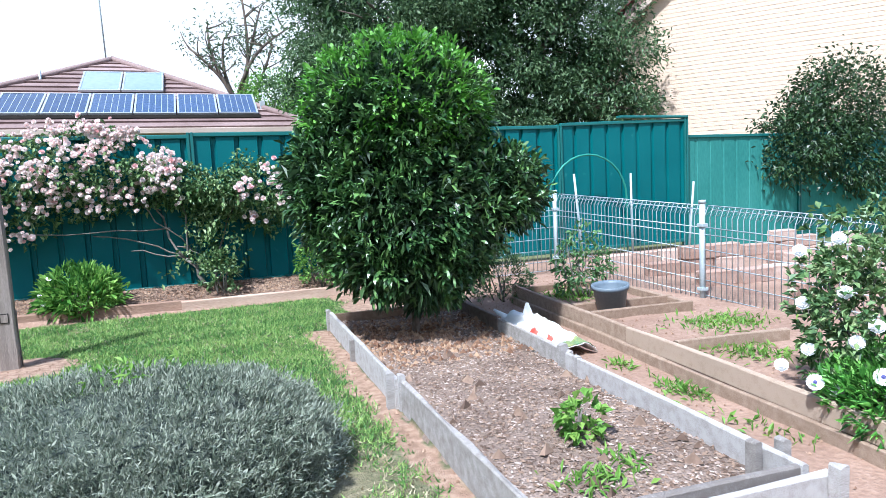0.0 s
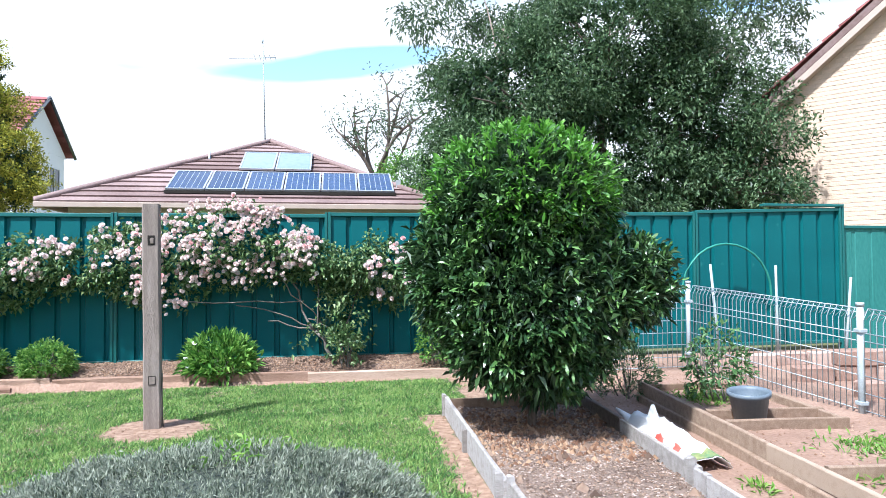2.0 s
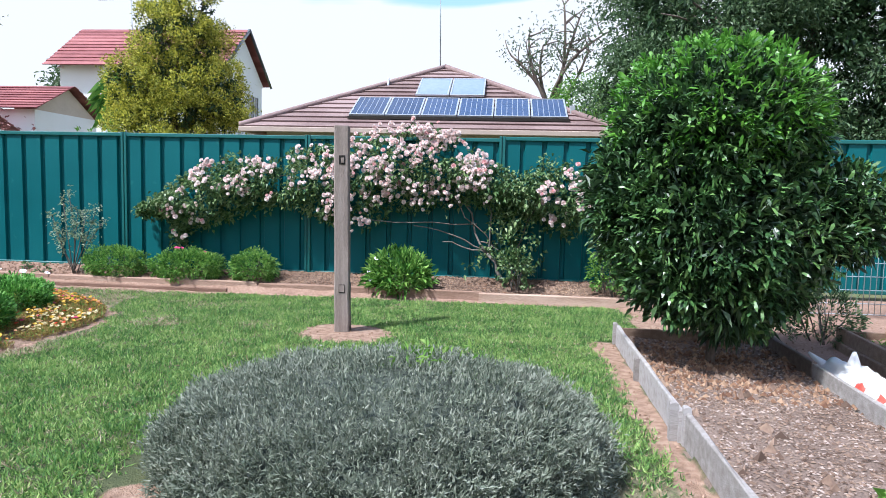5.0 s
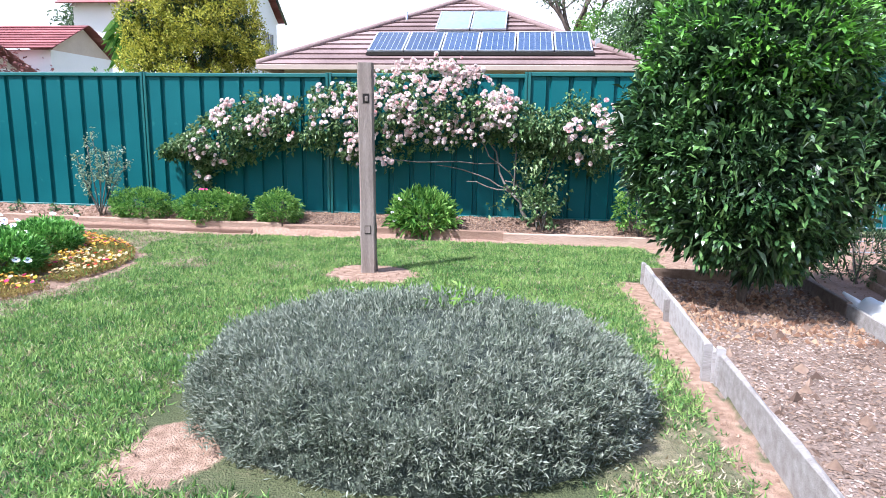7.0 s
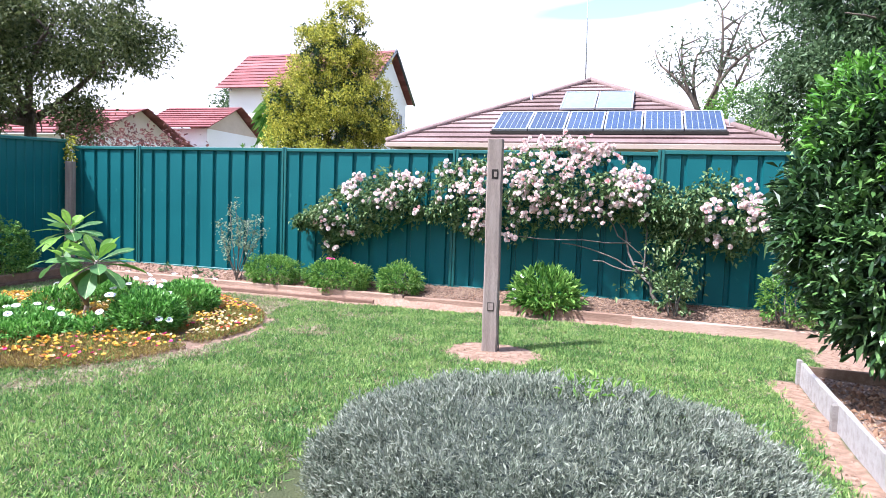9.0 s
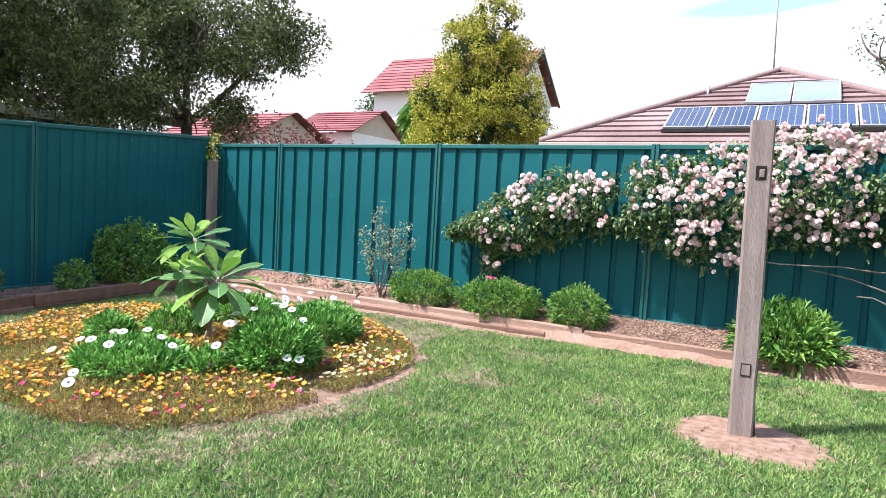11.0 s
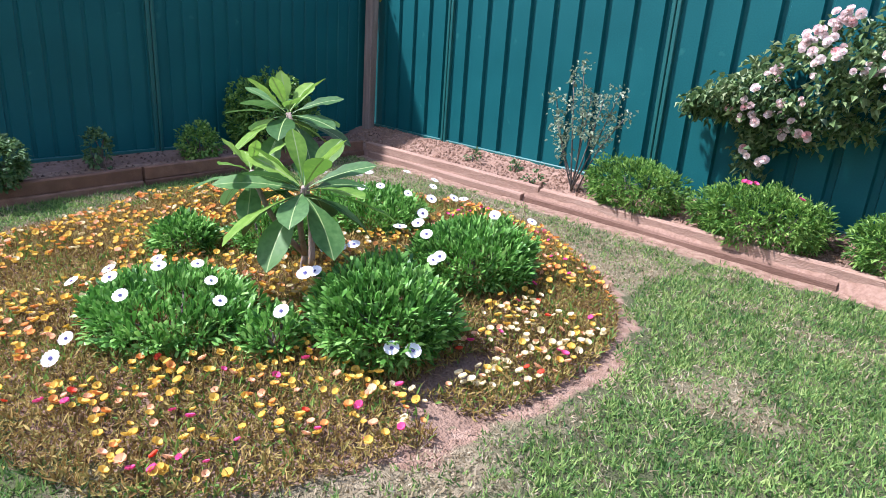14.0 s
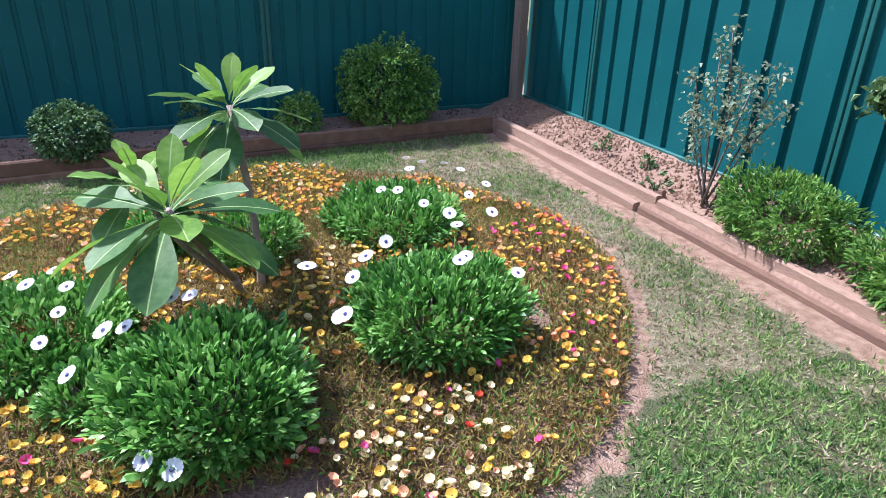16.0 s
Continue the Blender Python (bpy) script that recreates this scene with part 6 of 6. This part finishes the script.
potato = bush("potato_plant", (6.20, 4.52, gz(6.2, 4.52)), 0.10, 0.19, 150, "weed", 0.055, 0.032, "young leafy vegetable plant in the raised bed", "plant", "", 0.2, 4, 0.8)
weeds = thing("weed_patches", (0, 0, 0), "scattered green weeds on the plots and the dirt path", "weeds", kind="stuff")
PW = []
for cx, cy, sx, sy, n in ((7.95, 7.35, 0.22, 0.25, 420), (8.2, 5.78, 0.30, 0.22, 420), (7.75, 5.1, 0.2, 0.22, 260), (7.12, 4.95, 0.08, 0.16, 170), (7.12, 5.5, 0.07, 0.1, 60), (6.02, 4.15, 0.14, 0.10, 120), (6.22, 4.28, 0.1, 0.1, 50), (7.05, 4.4, 0.1, 0.3, 60)):
    xy = RNG.normal(0, 1, (n, 2)) * [sx, sy] * 0.6 + [cx, cy]
    PW += [(x, y, gz(x, y)) for x, y in xy if side_of(PATH_A, PATH_B, x, y) < -0.05 or side_of(PATH_A, PATH_B, x, y) > 0.05]
P = np.array(PW)
leaves("weed_leaves", [leaf_rows(P, RNG.normal(0, 0.7, (len(P), 3)) + [0, 0, 0.7], RNG.uniform(0.03, 0.08, len(P)), RNG.uniform(0.008, 0.02, len(P)), 0.1)], M["weed"], weeds, kind="stuff")

# plastic pot
pot = thing("plant_pot", (7.78, 6.52, 0.10), "dark grey plastic plant pot on the terrace", "plant pot")
V, F = [], []
prof = [(0.0, 0.0), (0.105, 0.0), (0.135, 0.19), (0.148, 0.19), (0.150, 0.225), (0.137, 0.225), (0.126, 0.20), (0.10, 0.05), (0.0, 0.05)]
for r, z in prof:
    V += [(r * math.cos(2 * math.pi * j / 24), r * math.sin(2 * math.pi * j / 24), z) for j in range(24)]
for i in range(len(prof) - 1):
    F += [(i * 24 + j, i * 24 + (j + 1) % 24, (i + 1) * 24 + (j + 1) % 24, (i + 1) * 24 + j) for j in range(24)]
fill("body", V, F, M["pot"], pot, smooth=True)
pot.rotation_euler = (radians(3), radians(-4), 0)

# crumpled fertiliser bag lying along the board
bag = thing("fertiliser_bag", (7.02, 6.30, 0.0), "crumpled white plastic sack with red and green print", "bag")


def bag_skin(name, s0, s1, t0, t1, mat, lift):
    V, F = [], []
    n, m = 26, 16
    for i in range(n + 1):
        for j in range(m + 1):
            u, t = s0 + (s1 - s0) * i / n, t0 + (t1 - t0) * j / m
            hgt = 0.145 * math.sqrt(max(0.0, 1 - (2 * t - 1) ** 2)) * (0.35 + 0.65 * math.sin(math.pi * min(1, u * 0.72 + 0.25)) ** 0.7)
            hgt *= 1 + 0.35 * noise.noise((u * 6, t * 5, 1)) + 0.16 * noise.noise((u * 17, t * 15, 2))
            V.append(((t - 0.5) * (0.20 + 0.10 * u) + 0.03 * noise.noise((u * 5, t * 4, 7)), 0.46 - 0.94 * u + 0.02 * noise.noise((u * 7, t * 7, 3)), hgt + lift))
    for i in range(n):
        for j in range(m):
            k = i * (m + 1) + j
            F.append((k, k + 1, k + m + 2, k + m + 1))
    ob = fill(name, V, F, M[mat], bag, smooth=True)
    sol = ob.modifiers.new("thick", "SOLIDIFY")
    sol.thickness = 0.003
    return ob


bag_skin("sack", 0.0, 1.0, 0.0, 1.0, "bag_white", 0.012)
bag_skin("red_print", 0.50, 0.64, 0.05, 0.14, "bag_red", 0.019)
bag_skin("red_print", 0.76, 0.83, 0.05, 0.18, "bag_red", 0.019)
bag_skin("green_print", 0.92, 1.0, 0.04, 0.95, "bag_green", 0.020)
for neck in ([(0.0, 0.20, 0.12, 0.05), (-0.01, 0.19, 0.19, 0.035), (-0.02, 0.18, 0.26, 0.012)], [(-0.02, 0.40, 0.06, 0.05), (-0.06, 0.52, 0.11, 0.028), (-0.10, 0.60, 0.15, 0.010)]):
    V, F = tube_rows([neck], 9)
    fill("twisted_end", [tuple(v + Vector((noise.noise(v * 30), noise.noise(v * 27), 0)) * 0.012) for v in V], F, M["bag_white"], bag, smooth=True)

# ---- trees and vines beyond the fences ----
tree("garden_tree", (10.6, 14.6, 0), "large dark leafy tree beyond the back fence",
     [((10.4, 14.8, 3.6), (3.0, 1.8, 1.7)), ((8.6, 15.0, 4.6), (1.9, 1.6, 1.4)), ((11.9, 14.4, 4.3), (2.0, 1.5, 1.6)), ((10.8, 15.0, 5.7), (2.4, 1.8, 1.5)), ((12.6, 13.6, 2.9), (1.2, 1.0, 1.2)), ((7.7, 15.2, 3.1), (1.3, 1.2, 1.0)), ((10.6, 14.4, 2.3), (2.4, 1.2, 0.8))],
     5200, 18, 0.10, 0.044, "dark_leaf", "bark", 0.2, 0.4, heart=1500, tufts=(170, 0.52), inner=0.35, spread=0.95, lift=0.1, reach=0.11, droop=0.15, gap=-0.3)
tree("gum_tree", (9.0, 20.0, 0), "tall grey-green gum tree with open crown",
     [((8.4, 19.5, 5.6), (1.2, 1.2, 1.3)), ((9.5, 19.6, 8.0), (2.6, 2.0, 2.2)), ((13.0, 19.0, 8.6), (3.0, 2.0, 2.2)), ((15.5, 18.0, 7.2), (1.9, 1.6, 1.6))],
     3000, 14, 0.14, 0.05, "gum_leaf", "pale_bark", 0.22, 0.4, tufts=(80, 0.62), inner=0.2, spread=0.9, lift=-0.2, reach=0.16, droop=0.4, gap=-0.2)
gum2 = thing("bare_gum_tree", (6.3, 25.0, 0), "sparse half-bare gum tree behind the tiled roof", "tree")
ps = [bend((0, 0, -0.1), (0.0, 0, 3.8), 0.16, 0.12, 5, 0.04)]
ends = []
for e in ((-1.4, 0, 6.0), (-0.8, 0.3, 6.7), (0.35, 0, 7.7), (0.9, 0.2, 7.3), (1.2, -0.3, 6.1), (-0.3, 0.3, 6.4), (1.7, 0, 6.7)):
    lb = bend((0, 0, random.uniform(3.2, 4.6)), e, 0.085, 0.03, 6, 0.1)
    ps.append(lb)
    for q in (3, 4, 5, 6):
        for _ in range(2):
            t = Vector(lb[q][:3]) + Vector((random.uniform(-0.7, 0.7), random.uniform(-0.4, 0.4), random.uniform(0.0, 0.6)))
            ps.append(bend(lb[q][:3], t, 0.028, 0.013, 3, 0.15))
            ends.append(t)
tubes("trunk", ps, M["bark"], gum2, sides=6)
P = np.array([e[:] for e in ends if random.random() < 0.9])
leaves("crown", [clumps(P, np.tile([0, 0, 0.3], (len(P), 1)), 20, 0.15, 0.05, 1.0, 0, 0.2)], M["gum_leaf"], gum2)
tree("round_tree", (7.0, 24.0, 0), "bright green round tree behind the tiled roof", [((7.4, 24.0, 4.2), (1.3, 1.1, 0.9)), ((8.4, 24.2, 3.6), (1.2, 1.0, 0.9))], 900, 12, 0.12, 0.05, "shrub_leaf", "bark", 0.12, 0.5, reach=0.12)

tree("golden_conifer", (-5.5, 22.0, 0), "tall yellow-green conifer behind the back fence",
     [((-5.5, 22, 2.8), (2.35, 1.8, 1.5)), ((-5.4, 22, 4.2), (2.05, 1.6, 1.5)), ((-5.4, 21.8, 5.4), (1.6, 1.3, 1.3)), ((-5.0, 21.8, 6.6), (0.85, 0.7, 1.0)), ((-6.1, 21.8, 6.4), (0.8, 0.7, 0.9)), ((-6.8, 21.6, 4.4), (0.9, 0.8, 0.9)), ((-4.0, 21.6, 4.0), (0.9, 0.8, 1.0))],
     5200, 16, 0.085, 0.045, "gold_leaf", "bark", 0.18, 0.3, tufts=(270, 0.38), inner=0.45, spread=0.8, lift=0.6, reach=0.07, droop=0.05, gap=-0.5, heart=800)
tree("shade_tree", (-9.4, 14.2, 0), "broad dark tree with open crown beyond the side fence",
     [((-8.2, 14.0, 5.2), (2.3, 1.9, 1.6)), ((-10.8, 13.6, 4.4), (2.2, 2.0, 1.7)), ((-12.2, 12.6, 3.4), (2.0, 1.8, 1.4)), ((-6.9, 14.2, 4.4), (1.2, 1.1, 0.9)), ((-10.2, 14.0, 6.6), (2.6, 2.0, 1.6)), ((-9.6, 12.0, 2.8), (1.6, 1.4, 0.8)), ((-8.6, 13.6, 3.0), (1.6, 1.4, 0.8))],
     6200, 17, 0.105, 0.05, "olive_leaf", "bark", 0.17, 0.42, tufts=(200, 0.48), inner=0.3, spread=1.0, lift=0.1, reach=0.12, droop=0.15, gap=-0.25)
tree("shade_tree", (-9.1, 8.7, 0), "thick-trunked leafy tree close behind the side fence",
     [((-9.2, 10.4, 4.3), (2.0, 1.8, 1.4)), ((-8.9, 8.9, 3.9), (1.6, 1.6, 1.0)), ((-9.8, 7.4, 4.2), (1.9, 1.7, 1.3)), ((-9.4, 9.0, 5.4), (2.0, 1.8, 1.2)), ((-9.6, 10.6, 2.9), (1.2, 1.2, 0.5))],
     4200, 17, 0.10, 0.048, "olive_leaf", "bark", 0.24, 0.45, tufts=(125, 0.48), inner=0.3, spread=1.0, lift=0.1, reach=0.12, droop=0.15, gap=-0.25)
shed = thing("flat_roof_shed", (0, 0, 0), "low shed with a pale flat roof edge behind the trees", "shed")
bm = bmesh.new()
box(bm, -13.4, -10.3, 8.6, 12.6, -0.1, 2.42)
part("wall", bm, M["cream_wall"], shed)
bm = bmesh.new()
box(bm, -13.6, -10.05, 8.3, 12.9, 2.5, 2.66, 0.01)
part("roof", bm, M["white_wall"], shed)
# near-black box painting the shade in the gap below the roof edge
bm = bmesh.new()
box(bm, -13.5, -10.15, 8.4, 12.8, 2.425, 2.495)
part("eave", bm, M["dark_glass"], shed)
tree("plum_tree", (-4.9, 12.4, 0), "small reddish-leaved tree behind the corner of the fence", [((-5.2, 12.4, 2.2), (0.8, 0.5, 0.35)), ((-4.3, 12.3, 2.1), (0.75, 0.5, 0.32)), ((-3.6, 12.2, 1.9), (0.5, 0.4, 0.3))],
     170, 7, 0.09, 0.04, "red_leaf", "bark", 0.05, 0.5, inner=0.2, reach=0.12)
tree("distant_tree", (-26.0, 48.0, 0), "distant grey-green tree on the skyline", [((-26, 48, 9.0), (2.6, 2.0, 1.4)), ((-24.3, 48, 9.4), (1.8, 1.5, 1.2)), ((-27.8, 48, 8.4), (1.5, 1.4, 1.0))], 420, 8, 0.4, 0.15, "gum_leaf", "bark", 0.3, 0.6, inner=0.2, reach=0.35)
bush("hedge_shrub", (-7.2, 20.5, 0), 1.5, 2.85, 2600, "shrub_leaf", 0.14, 0.06, "green shrub rising behind the fence", "shrub", "", 0.2, 8, 0.8)
tree("palm_shrub", (-8.9, 24.0, 0), "wispy arching palm beside the conifer", [((-8.6, 24, 4.2), (0.8, 0.6, 0.8))], 90, 9, 0.5, 0.04, "shrub_leaf", "bark", 0.06, 0.8, inner=0.1, spread=0.7, lift=0.1, reach=0.05, droop=0.8)
vine = thing("overhanging_shrub", (14.3, 10.6, 0), "dark leafy shrub hanging over the pale fence", "shrub")
tubes("stems", [bend((0, 0.2, 0), (0.2, 0.1, 2.4), 0.05, 0.03, 5, 0.05), bend((0.2, 0.1, 1.6), (-0.9, -0.5, 1.9), 0.03, 0.01, 5, 0.1), bend((0.2, 0.1, 1.9), (1.2, -0.5, 2.6), 0.03, 0.01, 5, 0.1)], M["bark"], vine)
leaves("foliage", crown([((0.1, -0.5, 1.75), (1.15, 0.6, 0.65)), ((0.9, -0.4, 2.3), (1.0, 0.6, 0.8)), ((1.0, -0.6, 1.3), (1.1, 0.6, 0.6)), ((-0.5, -0.6, 1.35), (0.7, 0.45, 0.45))], 2000, 9, 0.09, 0.042, inner=0.4, reach=0.1), M["vine_and_shade_leaf"], vine)

# ---- lawn ----
lawn = thing("lawn_grass", (0, 0, 0), "short green lawn with dry straw patches", "grass", kind="stuff")
parts_g, parts_s = [], []
for x0, x1, y0, y1, dens, hgt, wid in ((0.9, 5.9, 2.6, 6.6, 17500, 0.030, 0.0095), (-2.9, 0.9, 3.6, 9.38, 16000, 0.029, 0.0088), (0.9, 6.2, 6.6, 9.38, 18500, 0.028, 0.0088), (-2.4, 0.9, -1.5, 3.6, 2600, 0.05, 0.011), (0.9, 5.7, -1.5, 2.6, 2600, 0.05, 0.011)):
    n = int((x1 - x0) * (y1 - y0) * dens / 6)
    XY = np.stack([RNG.uniform(x0, x1, n), RNG.uniform(y0, y1, n)], 1)
    cov = np.array([lawn_cover(a, b) for a, b in XY])
    keep = RNG.random(n) < cov[:, 0]
    XY, cov = XY[keep], cov[keep, 1]
    Z = np.array([ground_height(a, b) for a, b in XY])
    lean = RNG.normal(0, 0.35, (len(XY), 3))
    k = 6
    P = np.repeat(np.column_stack([XY, Z - 0.004]), k, 0) + RNG.normal(0, 1, (len(XY) * k, 3)) * [0.011, 0.011, 0]
    D = np.repeat(lean, k, 0) + RNG.normal(0, 0.6, (len(P), 3)) + [0, 0, 0.62]
    L = hgt * RNG.uniform(0.5, 1.4, len(P)) * np.repeat(0.7 + 0.5 * cov, k)
    dry = np.repeat(RNG.random(len(XY)) > cov * 0.93, k)
    parts_g.append(blade_rows(P[~dry], D[~dry], L[~dry], np.full((~dry).sum(), wid)))
    parts_s.append(blade_rows(P[dry], D[dry] * [1, 1, 0.5], L[dry], np.full(dry.sum(), wid)))
leaves("blades", parts_g, M["grass"], lawn, kind="stuff")
leaves("dry_blades", parts_s, M["straw"], lawn, kind="stuff")

# ---- mulch, clods and litter ----
def litter(name, label, XY, mat, size, flat, cat):
    """Small angular flakes lying on the ground."""
    n = len(XY)
    P = np.column_stack([XY, [ground_height(a, b) + 0.003 for a, b in XY]])
    S = size * RNG.uniform(0.4, 1.3, (n, 1))
    base = np.array([[-0.5, -0.22, 0], [0.5, -0.18, 0], [0.42, 0.24, 0], [-0.46, 0.2, 0], [0.0, 0.02, 1.0]])
    a = RNG.uniform(0, 6.283, n)
    c, s = np.cos(a)[:, None], np.sin(a)[:, None]
    X, Y = base[None, :, 0] * S, base[None, :, 1] * S
    Zz = base[None, :, 2] * S * flat + RNG.normal(0, 0.10, (n, 5)) * S * 0.5
    V = np.stack([X * c - Y * s, X * s + Y * c, Zz], -1) + P[:, None, :]
    i = np.arange(n)[:, None] * 5
    F = np.concatenate([i + [0, 1, 4], i + [1, 2, 4], i + [2, 3, 4], i + [3, 0, 4]], 1).reshape(-1, 3)
    th = thing(name, (0, 0, 0), label, cat, kind="stuff")
    leaves("pieces", [(V.reshape(-1, 3), F)], mat, th, kind="stuff")


def scatter(n, x0, x1, y0, y1, ok):
    XY = np.stack([RNG.uniform(x0, x1, n), RNG.uniform(y0, y1, n)], 1)
    return XY[[ok(a, b) for a, b in XY]]


M["chip_pale"] = leafy("pale_chips", [(0.18, 0.13, 0.10), (0.265, 0.2, 0.165), (0.39, 0.32, 0.275)], 0.9, 0.0, 0.1)
M["dead_leaf"] = leafy("dead_leaves", [(0.13, 0.07, 0.045), (0.22, 0.13, 0.08), (0.34, 0.23, 0.15)], 0.9, 0.0, 0.1)
M["chip_dark"] = leafy("dark_chips", [(0.09, 0.06, 0.045), (0.17, 0.115, 0.085), (0.27, 0.19, 0.14)], 0.9, 0.0, 0.1)
inb = lambda a, b: in_bed(a, b)
litter("mulch_chips", "pale bark chips strewn over the raised bed", scatter(8000, 5.6, 6.9, 3.8, 7.5, inb), M["chip_pale"], 0.019, 0.25, "mulch")
litter("mulch_chips", "dark bark chips strewn over the raised bed", scatter(9000, 5.6, 6.9, 3.8, 7.5, inb), M["chip_dark"], 0.020, 0.3, "mulch")
litter("leaf_litter", "dry curled leaves under the tree", scatter(1500, 5.7, 6.85, 5.9, 7.45, lambda a, b: inb(a, b) and math.hypot(a - 6.2, b - 6.6) < 0.95 * random.random() ** 0.4), M["dead_leaf"], 0.04, 0.5, "leaf litter")
litter("soil_clods", "dark clods of soil on the raised bed", scatter(60, 5.7, 6.8, 4.0, 6.6, inb), M["chip_dark"], 0.06, 0.6, "soil")
litter("border_mulch", "bark litter on the back border", scatter(7000, 1.2, 7.1, 9.47, 9.98, lambda a, b: True), M["chip_dark"], 0.03, 0.3, "mulch")
litter("border_mulch", "reddish bark litter on the back border", scatter(3500, 1.2, 7.1, 9.47, 9.98, lambda a, b: True), M["dead_leaf"], 0.026, 0.3, "mulch")
M["clod"] = leafy("pale_clods", [(0.19, 0.115, 0.08), (0.275, 0.175, 0.122), (0.37, 0.25, 0.18)], 0.95, 0.0, 0.1)
litter("soil_clods", "dry lumps of reddish soil on the border", scatter(2600, -3.4, 1.2, 9.48, 9.96, lambda a, b: True), M["clod"], 0.028, 0.5, "soil")
litter("soil_crumbs", "dry crumbs of soil round beds and paths", scatter(9000, -2.9, 8.6, 3.6, 9.2, lambda a, b: zone(a, b) == 1), M["clod"], 0.018, 0.5, "soil")
litter("side_soil", "dark crumbs of soil in the shaded border", scatter(2500, -3.6, -2.0, 4.2, 9.9, lambda a, b: side_of(EDGE_A, EDGE_B, a, b) < -0.05 and side_of(LEFT_A, LEFT_B, a, b) > 0.05), M["chip_dark"], 0.025, 0.5, "soil")
